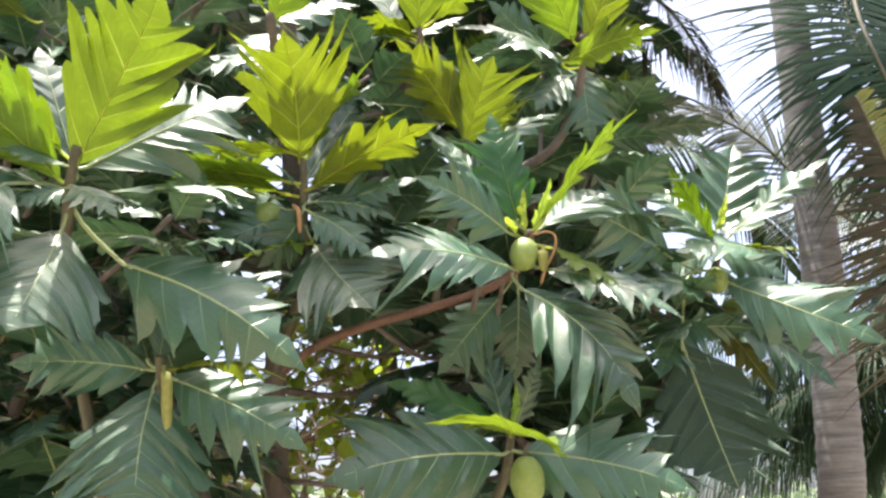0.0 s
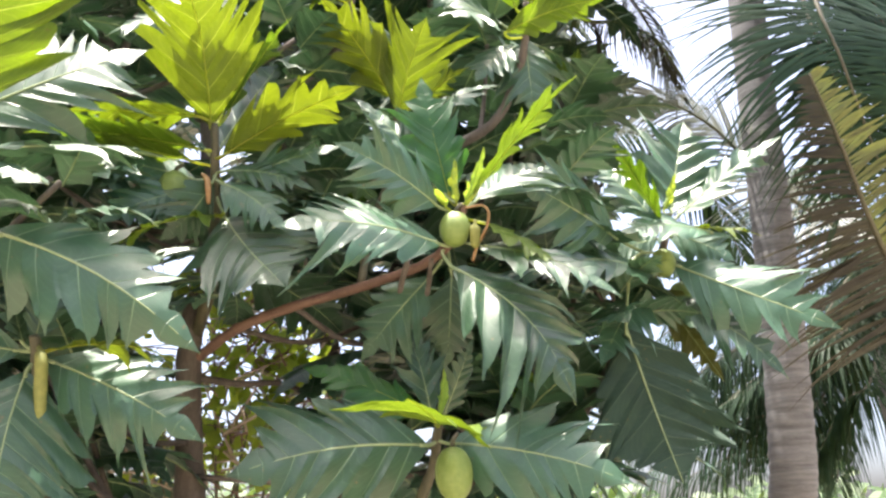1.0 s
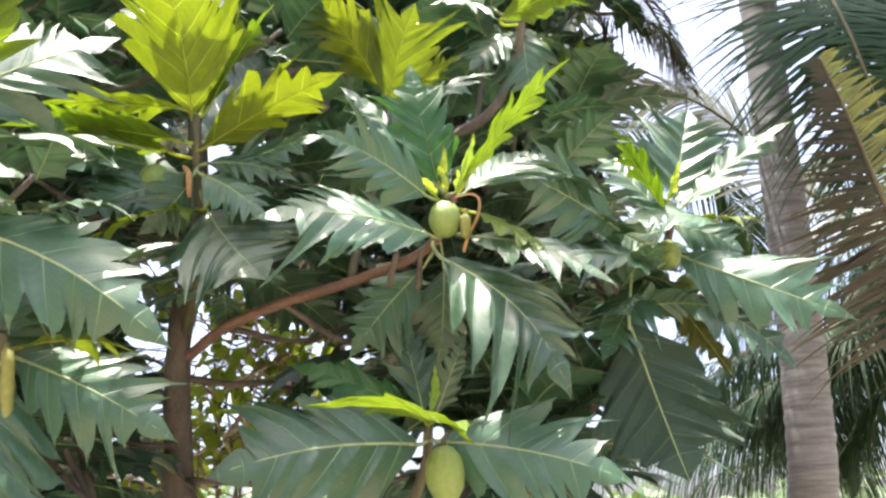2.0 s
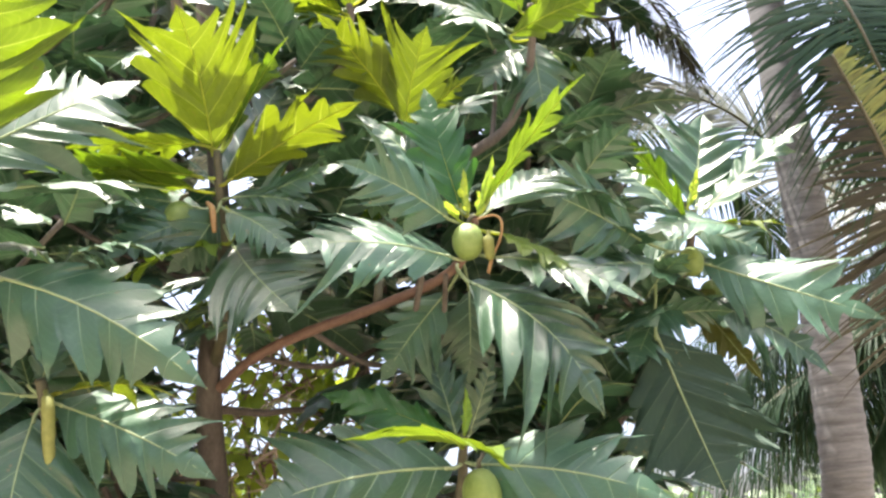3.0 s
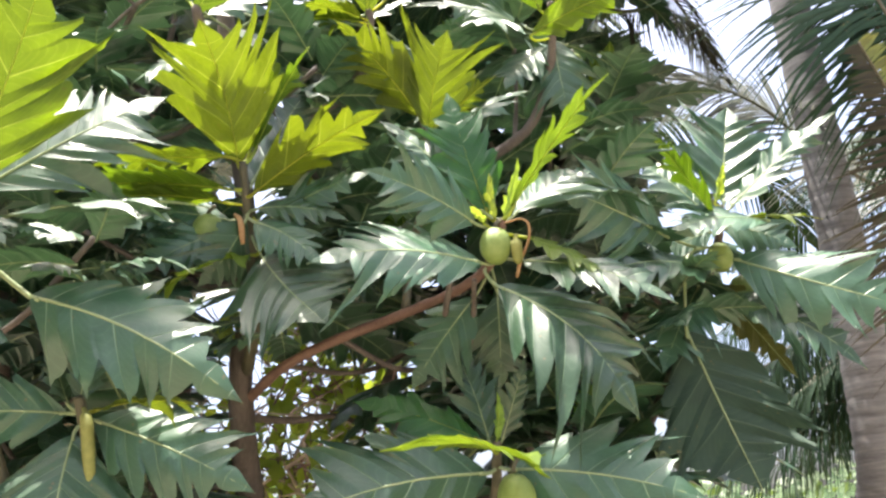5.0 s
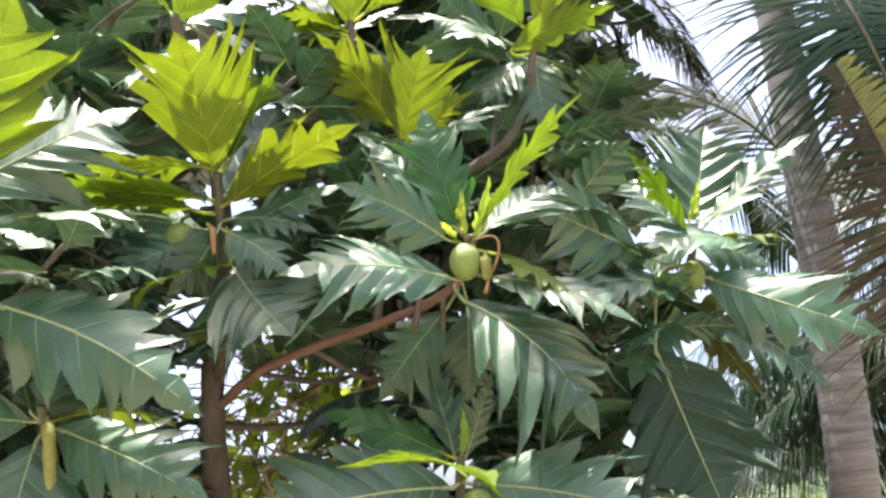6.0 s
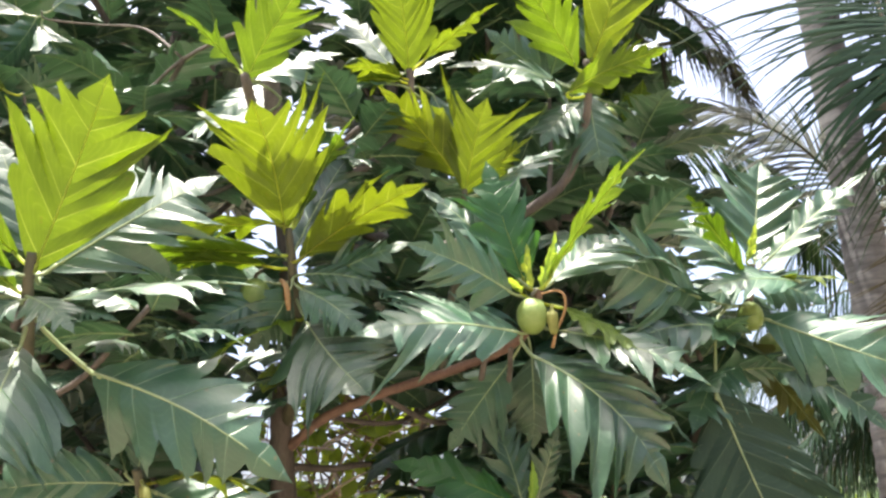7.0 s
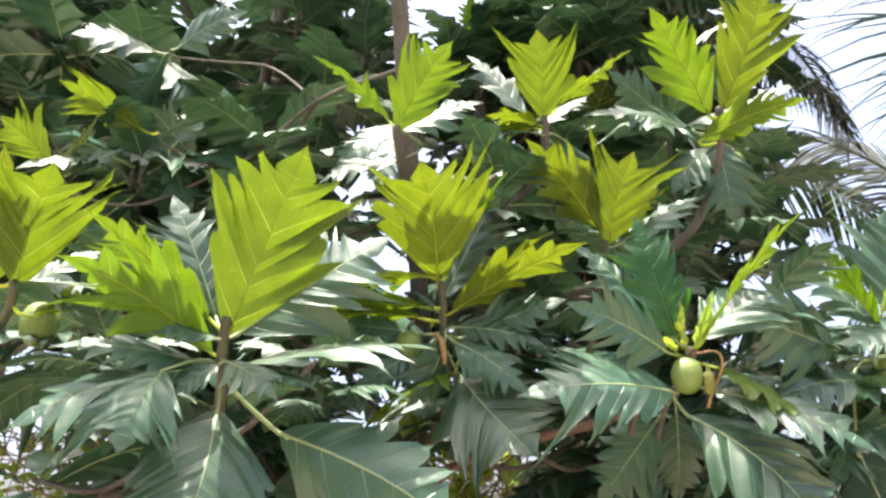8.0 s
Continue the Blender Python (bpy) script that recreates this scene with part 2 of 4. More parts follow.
def blade(length, width, bend, fold, cut, lobes, rng, curl=1.0, rib=1.0, steps=LOBE_STEPS, rows=ACROSS, ends=END_STEPS, lean=60, pleat=0.025, drip=0.26):
    """A pinnately lobed blade along +y with its upper face to +z: vertices, faces and the leaf's own coordinates."""
    us = [SIDE_LOBES * (i + s) / lobes for i in range(lobes) for s in steps] + [SIDE_LOBES + (1 - SIDE_LOBES) * t for t in ends]
    verts, faces, uvs = [], [], []
    sway, twist = (rng.random() - 0.5) * 0.12, (rng.random() - 0.5) * 0.6

    def spine(y):
        k = y / length
        return sway * length * math.sin(math.pi * k) * 0.6, bend * length * 4 * k * (1 - k) * (0.8 + 0.4 * k)

    for s in (-1, 1):
        begin = len(verts)
        flop = [rng.gauss(0, 1) for _ in range(lobes + 1)]
        skew = [rng.gauss(0, 1) for _ in range(lobes + 1)]
        uneven = [rng.gauss(0, 0.16) for _ in range(lobes + 1)]
        turn = [max(-0.13, min(0.16, rng.gauss(0, 0.11))) for _ in range(lobes + 1)]
        phase = rng.random() * 6
        for u in us:
            r, i, q, p = rib_reach(u, cut, lobes, uneven, drip)
            far = max(0.0, (u - SIDE_LOBES) / (1 - SIDE_LOBES))
            angle = radians(lean - 0.38 * lean * u)
            shift = 0.030 * math.sin(u * 13 + phase) * math.sin(math.pi * min(1, u / SIDE_LOBES)) ** 0.5
            for v in rows:
                a = angle * (1 - 0.10 * v * v) + turn[i] * v * (1 - q)
                x = width * 0.56 * r * v
                y = length * (0.01 + 0.99 * u + shift) + x / math.tan(a) * (1 - far) ** 3 * min(1, (1.0 - u) / 0.62)
                e = r * v
                cx, cz = spine(min(y, length))
                z = cz + fold * x - width * 0.055 * curl * (x / (width * 0.5)) ** 2
                z += pleat * length * (0.5 - 0.5 * math.cos(math.pi * q)) * min(1, 2.4 * v) * (0.5 + 0.5 * min(1, r)) - 0.022 * length * e * e + 0.022 * length * curl * e * math.sin(u * 8 + phase * 2)
                z += length * 0.045 * curl * e * e * (flop[i] + skew[i] * (p - 0.5) * 1.6)
                z += length * 0.006 * e * e * math.sin(u * 55 + phase)
                z += twist * x * (y / length) * 0.5
                z += length * 0.05 * curl * e * noise.noise((s * x / length * 7 + phase * 9, y / length * 7, phase))
                verts.append((s * x + cx, y, z))
                uvs.append((u / SIDE_LOBES * lobes if far == 0 else lobes + 2 * far, s * v))
        m = len(rows)
        for r in range(len(us) - 1):
            for c in range(m - 1):
                a = begin + r * m + c
                quad = (a, a + 1, a + m + 1, a + m)
                faces.append(quad if s > 0 else quad[::-1])
    # the midrib, proud of the blade below
    line = [Vector((spine(length * k)[0], length * k, spine(length * k)[1] - 0.001)) for k in [j / 8 for j in range(9)]]
    rv, rf = tube(line, [rib * 0.0085 * length * (1.15 - k / 8) + 0.0006 for k in range(9)], 5, len(verts))
    slots = [0] * len(faces) + [1] * len(rf)
    return verts + rv, faces + rf, uvs + [(0.02, 0.0)] * len(rv), slots


LEAF_COUNT = [0]


def leaf(branch, base, tip, normal, width, bend, fold, cut, lobes, material):
    """One leaf from the foot of its blade to its tip, upper face towards normal, with its stalk to the branch's end."""
    LEAF_COUNT[0] += 1
    rng = random.Random(LEAF_COUNT[0] * 7 + 3)
    base, tip, n = Vector(base), Vector(tip), Vector(normal)
    y = tip - base
    length = y.length
    y.normalize()
    n = (n - y * n.dot(y)).normalized()
    m = Matrix((y.cross(n), y, n)).transposed().to_4x4()
    m.translation = base
    verts, faces, uvs, slots = blade(length, width * length, bend, fold, (0.94 if material in (MATURE, SHADED, OLIVE) else 0.15 if material is BUD and width < 0.42 else 0.84) * cut, lobes if material is YOUNG else lobes + 1, rng, 1.0, 0.9 if material in (MATURE, SHADED) else 0.35, lean=46 if material is YOUNG else 56, pleat=0.014 if material is YOUNG else (0.042 if width >= 0.8 and cut > 0.66 else rng.uniform(0.004, 0.022)), drip=0.13 if material is YOUNG else 0.26)
    # stalk to the stem
    to = m.inverted() @ nearest_on(STEMS[branch.name], base)
    if to.length > 0.004:
        mid = to * 0.5 + Vector((0, -0.25 * to.length, -0.1 * to.length))
        line = spline([to, mid, (0, 0, -0.001), (0, 0.06 * length, bend * length * 0.2)], 3)
        tv, tf = tube(line, [0.0058 * (0.6 + length * 0.8)] * len(line), 6, len(verts))
        verts, faces, uvs, slots = verts + tv, faces + tf, uvs + [(0.02, 0.0)] * len(tv), slots + [1] * len(tf)
    ob = mesh_object("leaf", verts, faces, (material, RIB if material in (MATURE, SHADED, OLIVE) else YOUNG_RIB), branch, "", uvs, slots)
    ob.matrix_world = m
    if material is YOUNG:
        tagged(ob, "bright lime green young lobed leaf with sun through it")
    return ob


STEMS = {}


def nearest_on(line, p):
    return min(line[-max(4, len(line) // 3):], key=lambda q: (q - p).length)


def branch_of(tree, name, points, r0, r1, material=None, label=""):
    """A limb or shoot along a smooth line, with leaf scars, under its tree."""
    line = spline(points, 6)
    k = len(line) - 1
    rng = random.Random(len(name))
    radii = [(r0 + (r1 - r0) * i / k) * (1 + 0.10 * math.sin(i * 2.3) * (1 if i % 3 == 0 else 0.3)) for i in range(k + 1)]
    verts, faces = tube(line, radii, 10, 0, 0.08, rng)
    ob = mesh_object(name, verts, faces, (material or BARK,), tree, label)
    STEMS[ob.name] = line
    return ob


def thing(name, label, category, at=(0, 0, 0), group="", kind=""):
    ob = new(name)
    ob.location = at
    return tagged(ob, label, category, group, kind)


def round_fruit(branch, at, radius, tall, material=None, tilt=(0, 0)):
    """A young breadfruit: egg-shaped, finely pebbled, on a short stalk."""
    rng = random.Random(int(abs(at[0]) * 1000))
    verts, faces = [], []
    rows, cols = 16, 22
    for i in range(rows + 1):
        a = math.pi * i / rows
        for j in range(cols):
            b = 2 * math.pi * j / cols
            r = radius * math.sin(a) ** 0.93 * (1 + 0.012 * (rng.random() - 0.5) + 0.03 * math.cos(a))
            verts.append((r * math.cos(b), r * math.sin(b), tall * math.cos(a)))
    for i in range(rows):
        for j in range(cols):
            a, b = i * cols + j, i * cols + (j + 1) % cols
            faces.append((a, a + cols, b + cols, b))
    tv, tf = tube([Vector((0, 0, tall * 0.95)), Vector((0.004, 0, tall * 1.25)), Vector((0.02, 0.01, tall * 1.5))], [0.009, 0.007, 0.007], 6, len(verts))
    slots = [0] * len(faces) + [1] * len(tf)
    ob = mesh_object("fruit", verts + tv, faces + tf, (material or FRUIT, TWIG), branch, "unripe pale green breadfruit on a short stalk", None, slots)
    ob.matrix_world = pose(*at, *tilt)
    return ob


# ---- ground ----
def ground_sheet():
    xs = [-900, -300, -100, -40, *range(-20, 21, 2), 40, 100, 300, 900]
    verts, faces = [], []
    for yy in xs:
        for xx in xs:
            h = 0.12 * noise.noise((xx * 0.21, yy * 0.21, 0)) if max(abs(xx), abs(yy)) <= 20 else 0.0
            verts.append((xx, yy, h))
    n = len(xs)
    for i in range(n - 1):
        for j in range(n - 1):
            a = i * n + j
            faces.append((a, a + 1, a + n + 1, a + n))
    return tagged(mesh_object("ground", verts, faces, (SOIL,)), "dry sandy brown soil under the trees", "ground", "", "structure")


ground_sheet()

# ---- the breadfruit tree ----
tree = thing("breadfruit_tree", "breadfruit tree with large lobed glossy leaves and young fruit", "tree", (-0.45, 3.1, 0.0))
tree_inverse = Matrix.Translation((0.45, -3.1, 0.0))


def limb(name, points, r0, r1, material=None, label=""):
    ob = branch_of(tree, name, points, r0, r1, material, label)
    ob.matrix_parent_inverse = tree_inverse
    return ob


TRUNK = [(-0.50, 3.12, -0.1), (-0.52, 3.12, 0.8), (-0.709, 3.422, 1.721), (-0.727, 3.352, 2.066), (-0.723, 3.317, 2.351), (-0.686, 3.306, 2.658), (-0.674, 2.867, 3.766), (-0.666, 2.807, 4.217), (-0.60, 3.4, 4.6)]
trunk = limb("trunk", TRUNK, 0.060, 0.026, BARK, "slender grey-brown upright trunk")
fruit_branch = limb("branch", [(-0.704, 3.334, 2.168), (-0.541, 3.249, 2.260), (-0.321, 3.158, 2.316), (-0.073, 3.064, 2.355), (0.134, 2.968, 2.396), (0.230, 2.888, 2.442), (0.265, 2.849, 2.517), (0.278, 2.832, 2.561)], 0.019, 0.015, LIMB_BARK, "smooth red-brown bare limb")
leaf(fruit_branch, (0.205, 2.831, 2.420), (-0.292, 2.594, 2.390), (0.351, -0.799, 0.489), 0.66, 0.1, -0.12, 0.72, 4, MATURE)
leaf(fruit_branch, (0.196, 2.814, 2.547), (-0.126, 2.615, 2.679), (0.489, -0.865, -0.113), 0.62, 0.06, 0.05, 0.68, 4, MATURE)
leaf(fruit_branch, (0.191, 2.825, 2.628), (-0.088, 2.784, 2.938), (0.412, -0.875, 0.253), 0.42, 0.05, 0.1, 0.68, 4, MATURE)
leaf(fruit_branch, (0.237, 2.844, 2.583), (0.142, 2.807, 3.032), (0.355, -0.935, -0.002), 0.55, 0.04, 0.1, 0.63, 4, VIVID)
leaf(fruit_branch, (0.309, 2.806, 2.576), (0.661, 2.698, 2.962), (-0.697, 0.196, 0.690), 0.34, 0.03, 0.25, 0.78, 5, YOUNG)
leaf(fruit_branch, (0.315, 2.877, 2.586), (0.626, 3.041, 2.793), (-0.040, -0.753, 0.656), 0.8, 0.08, 0, 0.72, 4, MATURE)
leaf(fruit_branch, (0.345, 2.829, 2.492), (0.591, 2.705, 2.275), (0.42, -0.60, 0.68), 0.34, 0.05, 0.1, 0.68, 5, YOUNG)
leaf(fruit_branch, (0.328, 2.855, 2.423), (0.730, 2.669, 2.183), (0.059, -0.739, 0.671), 0.45, 0.1, -0.1, 0.68, 4, MATURE)
leaf(fruit_branch, (0.237, 2.839, 2.347), (0.592, 2.800, 1.897), (0.328, -0.846, 0.420), 0.8, 0.13, -0.15, 0.68, 4, MATURE)
leaf(fruit_branch, (0.169, 2.981, 2.364), (-0.065, 3.009, 2.082), (-0.124, -0.992, 0.004), 0.65, 0.08, 0, 0.63, 4, MATURE)
leaf(fruit_branch, (0.241, 3.078, 2.394), (0.217, 3.175, 2.088), (0.186, -0.933, -0.309), 0.7, 0.08, 0, 0.63, 4, MATURE)
leaf(fruit_branch, (0.285, 2.823, 2.557), (0.347, 2.739, 2.722), (0.488, 0.838, 0.244), 0.16, 0.02, 0.5, 0.2, 4, BUD)
leaf(fruit_branch, (0.256, 2.822, 2.558), (0.253, 2.786, 2.705), (0.342, -0.915, -0.214), 0.18, 0.02, 0.4, 0.2, 4, BUD)
leaf(fruit_branch, (0.224, 2.825, 2.547), (0.182, 2.766, 2.588), (0.326, 0.361, 0.874), 0.4, 0.03, 0.2, 0.3, 4, BUD)
lime_branch = limb("branch", [(-0.703, 3.318, 2.265), (-0.599, 3.096, 2.402), (-0.549, 2.899, 2.526), (-0.530, 2.782, 2.691), (-0.531, 2.733, 2.817)], 0.024, 0.013, TWIG)
leaf(lime_branch, (-0.542, 2.739, 2.801), (-0.530, 2.340, 3.075), (-0.163, 0.613, 0.774), 0.78, 0.03, 0.22, 0.7, 5, YOUNG)
leaf(lime_branch, (-0.522, 2.758, 2.838), (-0.395, 2.669, 3.242), (0.947, 0.194, -0.255), 0.36, 0.03, 0.15, 0.7, 5, YOUNG)
leaf(lime_branch, (-0.503, 2.768, 2.868), (-0.281, 2.639, 3.159), (-0.803, -0.043, 0.594), 0.3, 0.03, 0.2, 0.7, 5, YOUNG)
leaf(lime_branch, (-0.505, 2.755, 2.706), (-0.041, 2.598, 2.866), (-0.190, 0.367, 0.911), 0.44, 0.05, 0.12, 0.68, 5, YOUNG)
leaf(lime_branch, (-0.535, 2.834, 2.777), (-0.323, 2.894, 3.192), (0.10, -0.80, 0.58), 0.46, 0.05, 0, 0.68, 4, MATURE)
leaf(lime_branch, (-0.566, 2.708, 2.825), (-0.953, 2.544, 2.750), (-0.217, 0.069, 0.974), 0.3, 0.06, 0.1, 0.73, 5, YOUNG)
leaf(lime_branch, (-0.578, 2.735, 2.726), (-1.013, 2.511, 2.665), (-0.170, 0.065, 0.983), 0.42, 0.07, 0.1, 0.73, 5, YOUNG)
leaf(lime_branch, (-0.600, 2.767, 2.697), (-0.961, 2.600, 2.662), (-0.090, -0.015, 0.996), 0.36, 0.07, 0.1, 0.73, 5, YOUNG)
leaf(lime_branch, (-0.599, 2.826, 2.657), (-0.920, 2.703, 2.676), (0.361, -0.899, 0.250), 0.5, 0.08, 0, 0.63, 4, MATURE)
leaf(lime_branch, (-0.586, 2.800, 2.613), (-0.821, 2.640, 2.428), (0.430, -0.878, 0.211), 0.6, 0.1, -0.1, 0.63, 4, MATURE)
leaf(lime_branch, (-0.488, 2.800, 2.510), (-0.241, 2.620, 2.213), (0.05, -0.93, 0.36), 1.05, 0.02, 0.05, 0.58, 4, MATURE)
leaf(lime_branch, (-0.475, 2.816, 2.635), (-0.112, 2.727, 2.722), (-0.292, -0.912, 0.287), 0.5, 0.08, -0.05, 0.63, 4, MATURE)
leaf(lime_branch, (-0.497, 2.796, 2.519), (-0.761, 2.537, 2.285), (-0.372, -0.382, 0.846), 0.3, 0.08, 0.1, 0.68, 5, YOUNG)
leaf(lime_branch, (-0.550, 2.759, 2.721), (-0.617, 2.675, 2.768), (0.798, -0.366, 0.479), 0.5, 0.05, 0.1, 0.58, 4, MATURE)
leaf(lime_branch, (-0.523, 2.756, 2.622), (-0.652, 2.692, 2.390), (0.775, -0.569, -0.275), 0.75, 0.1, -0.1, 0.66, 4, MATURE)
leaf(lime_branch, (-0.493, 2.741, 2.605), (-0.264, 2.674, 2.408), (0.066, -0.918, 0.390), 0.6, 0.1, -0.1, 0.66, 4, MATURE)
leaf(lime_branch, (-0.489, 2.763, 2.659), (-0.190, 2.722, 2.564), (0.027, -0.885, 0.465), 0.45, 0.08, -0.05, 0.66, 4, MATURE)
east_branch = limb("branch", [(-0.51, 3.12, 1.3), (0.1, 3.3, 1.4), (0.700, 3.914, 1.875), (0.986, 3.662, 2.322), (1.115, 3.515, 2.601), (1.145, 3.480, 2.694), (1.158, 3.448, 2.777)], 0.026, 0.014, BARK)
leaf(east_branch, (1.114, 3.432, 2.731), (0.893, 3.323, 3.080), (0.810, 0.162, 0.564), 0.4, 0.03, 0.2, 0.73, 5, YOUNG)
leaf(east_branch, (1.180, 3.487, 2.787), (1.325, 3.596, 3.292), (0.025, -0.979, 0.203), 0.85, 0.03, 0.08, 0.68, 4, MATURE)
leaf(east_branch, (1.122, 3.500, 2.751), (0.871, 3.561, 3.075), (0.252, -0.897, 0.363), 0.6, 0.05, 0, 0.72, 4, MATURE)
leaf(east_branch, (1.197, 3.473, 2.769), (1.685, 3.434, 3.125), (-0.502, -0.76, 0.42), 0.32, 0.05, 0.1, 0.63, 5, MATURE)
leaf(east_branch, (1.318, 3.424, 2.683), (0.891, 3.323, 2.638), (0.088, -0.688, 0.720), 0.6, 0.08, -0.1, 0.68, 4, MATURE)
leaf(east_branch, (1.235, 3.443, 2.710), (1.493, 3.368, 2.644), (0.166, -0.259, 0.951), 0.3, 0.06, 0.1, 0.73, 5, YOUNG)
leaf(east_branch, (1.157, 3.467, 2.561), (1.677, 3.246, 2.224), (-0.284, -0.955, 0.09), 0.56, 0.08, -0.08, 0.72, 4, MATURE)
leaf(east_branch, (1.135, 3.520, 2.424), (1.491, 3.346, 2.065), (-0.004, -0.903, 0.430), 0.46, 0.09, -0.05, 0.68, 4, MATURE)
leaf(east_branch, (1.093, 3.534, 2.494), (1.303, 3.485, 2.082), (0.735, 0.607, 0.302), 0.36, 0.05, 0.05, 0.58, 5, OLIVE)
leaf(east_branch, (0.904, 3.338, 2.269), (1.020, 3.241, 1.697), (0.375, 0.924, -0.080), 0.80, 0.05, -0.02, 0.38, 4, SHADED)
leaf(east_branch, (1.055, 3.413, 2.500), (0.524, 3.045, 2.388), (0.343, -0.688, 0.640), 0.46, 0.09, -0.08, 0.68, 4, MATURE)
leaf(east_branch, (1.010, 3.484, 2.453), (0.795, 3.339, 2.119), (-0.157, -0.866, 0.475), 0.7, 0.08, 0, 0.63, 4, MATURE)
leaf(east_branch, (0.890, 3.326, 2.630), (0.459, 2.924, 2.696), (0.654, -0.733, -0.190), 0.68, 0.08, 0, 0.63, 4, MATURE)
leaf(east_branch, (1.136, 3.443, 2.788), (1.175, 3.361, 2.920), (0.585, 0.755, 0.298), 0.2, 0.02, 0.4, 0.2, 4, BUD)
leaf(east_branch, (1.219, 3.720, 2.802), (1.494, 3.660, 2.638), (0.1, -0.99, 0.1), 0.75, 0.06, 0, 0.62, 4, MATURE)
leaf(east_branch, (1.196, 3.760, 2.787), (0.939, 3.700, 2.688), (-0.1, -0.98, 0.15), 0.80, 0.06, 0, 0.62, 4, MATURE)
leaf(east_branch, (1.209, 3.740, 2.737), (1.274, 3.700, 2.553), (0.0, -0.99, 0.1), 0.70, 0.06, 0, 0.62, 4, MATURE)
top_east_branch = limb("branch", [(-0.660, 3.061, 3.111), (-0.145, 3.306, 2.918), (0.383, 3.373, 3.123), (0.545, 3.304, 3.361), (0.584, 3.205, 3.554), (0.583, 3.176, 3.631)], 0.026, 0.014, BARK)
leaf(top_east_branch, (0.544, 3.183, 3.597), (0.311, 2.909, 3.963), (0.414, 0.582, 0.700), 0.5, 0.03, 0.12, 0.68, 5, YOUNG)
leaf(top_east_branch, (0.600, 3.204, 3.619), (0.795, 2.947, 4.084), (0.011, 0.877, 0.480), 0.52, 0.03, 0.12, 0.68, 5, YOUNG)
leaf(top_east_branch, (0.488, 3.185, 3.488), (0.907, 3.094, 3.587), (-0.101, 0.479, 0.872), 0.42, 0.05, 0.08, 0.66, 5, YOUNG)
leaf(top_east_branch, (0.499, 3.229, 3.547), (0.013, 2.986, 3.540), (0.368, -0.753, 0.546), 0.36, 0.08, 0, 0.68, 5, MATURE)
leaf(top_east_branch, (0.590, 3.307, 3.542), (0.607, 3.313, 3.157), (-0.009, -1.000, -0.018), 0.7, 0.08, 0, 0.63, 4, MATURE)
leaf(top_east_branch, (0.564, 3.331, 3.526), (0.361, 3.235, 3.282), (-0.035, -0.920, 0.391), 0.7, 0.08, 0, 0.63, 4, MATURE)
leaf(top_east_branch, (0.646, 3.339, 3.532), (0.841, 3.325, 3.349), (0.671, -0.156, 0.725), 0.5, 0.08, 0, 0.63, 4, MATURE)
leaf(top_east_branch, (0.466, 3.544, 3.784), (0.174, 3.334, 3.958), (0.384, -0.844, -0.373), 0.6, 0.06, 0, 0.63, 4, MATURE)
leaf(top_east_branch, (0.616, 3.238, 3.648), (0.687, 3.262, 4.039), (0.346, -0.938, -0.006), 0.5, 0.04, 0.1, 0.63, 4, MATURE)
leaf(top_east_branch, (0.636, 3.257, 3.605), (0.956, 3.378, 3.823), (-0.177, -0.727, 0.663), 0.45, 0.04, 0.1, 0.63, 4, MATURE)
top_middle_branch = limb("branch", [(-0.664, 3.033, 3.270), (-0.391, 3.074, 3.167), (-0.179, 3.087, 3.350), (-0.133, 3.031, 3.514), (-0.135, 3.009, 3.571)], 0.022, 0.014, BARK)
leaf(top_middle_branch, (-0.137, 3.018, 3.548), (-0.139, 2.811, 3.841), (0.125, 0.810, 0.573), 0.85, 0.03, 0.08, 0.68, 5, YOUNG)
leaf(top_middle_branch, (-0.081, 3.024, 3.608), (0.241, 3.020, 3.845), (-0.593, -0.029, 0.805), 0.26, 0.03, 0.15, 0.68, 5, YOUNG)
leaf(top_middle_branch, (-0.154, 3.002, 3.526), (-0.360, 2.837, 3.496), (-0.087, -0.070, 0.994), 0.5, 0.05, 0.1, 0.68, 5, YOUNG)
leaf(top_middle_branch, (-0.166, 3.005, 3.514), (-0.359, 2.857, 3.442), (-0.233, -0.160, 0.959), 0.4, 0.05, 0.1, 0.68, 5, YOUNG)
leaf(top_middle_branch, (-0.119, 3.041, 3.549), (0.057, 3.141, 3.716), (-0.150, -0.770, 0.620), 0.5, 0.05, 0, 0.63, 4, MATURE)
leaf(top_middle_branch, (-0.202, 3.053, 3.604), (-0.436, 3.046, 3.917), (0.483, -0.806, 0.342), 0.45, 0.05, 0, 0.63, 4, MATURE)
leaf(top_middle_branch, (-0.055, 3.10, 3.500), (0.02, 3.21, 3.240), (0.179, -0.755, 0.631), 0.7, 0.08, 0, 0.63, 4, MATURE)
leaf(top_middle_branch, (-0.162, 3.000, 3.491), (-0.469, 2.860, 3.401), (0.05, -0.50, 0.86), 0.46, 0.08, -0.05, 0.66, 4, MATURE)
leaf(top_middle_branch, (-0.130, 3.250, 3.469), (-0.435, 3.200, 3.351), (0.05, -0.60, 0.80), 0.50, 0.10, -0.05, 0.66, 4, MATURE)
top_west_branch = limb("branch", [(-0.683, 3.060, 3.018), (-0.667, 2.881, 3.157), (-0.661, 2.655, 3.333), (-0.666, 2.640, 3.371)], 0.024, 0.014, BARK)
leaf(top_west_branch, (-0.669, 2.656, 3.355), (-0.441, 2.555, 3.647), (-0.375, 0.745, 0.552), 0.66, 0.03, 0.1, 0.7, 5, YOUNG)
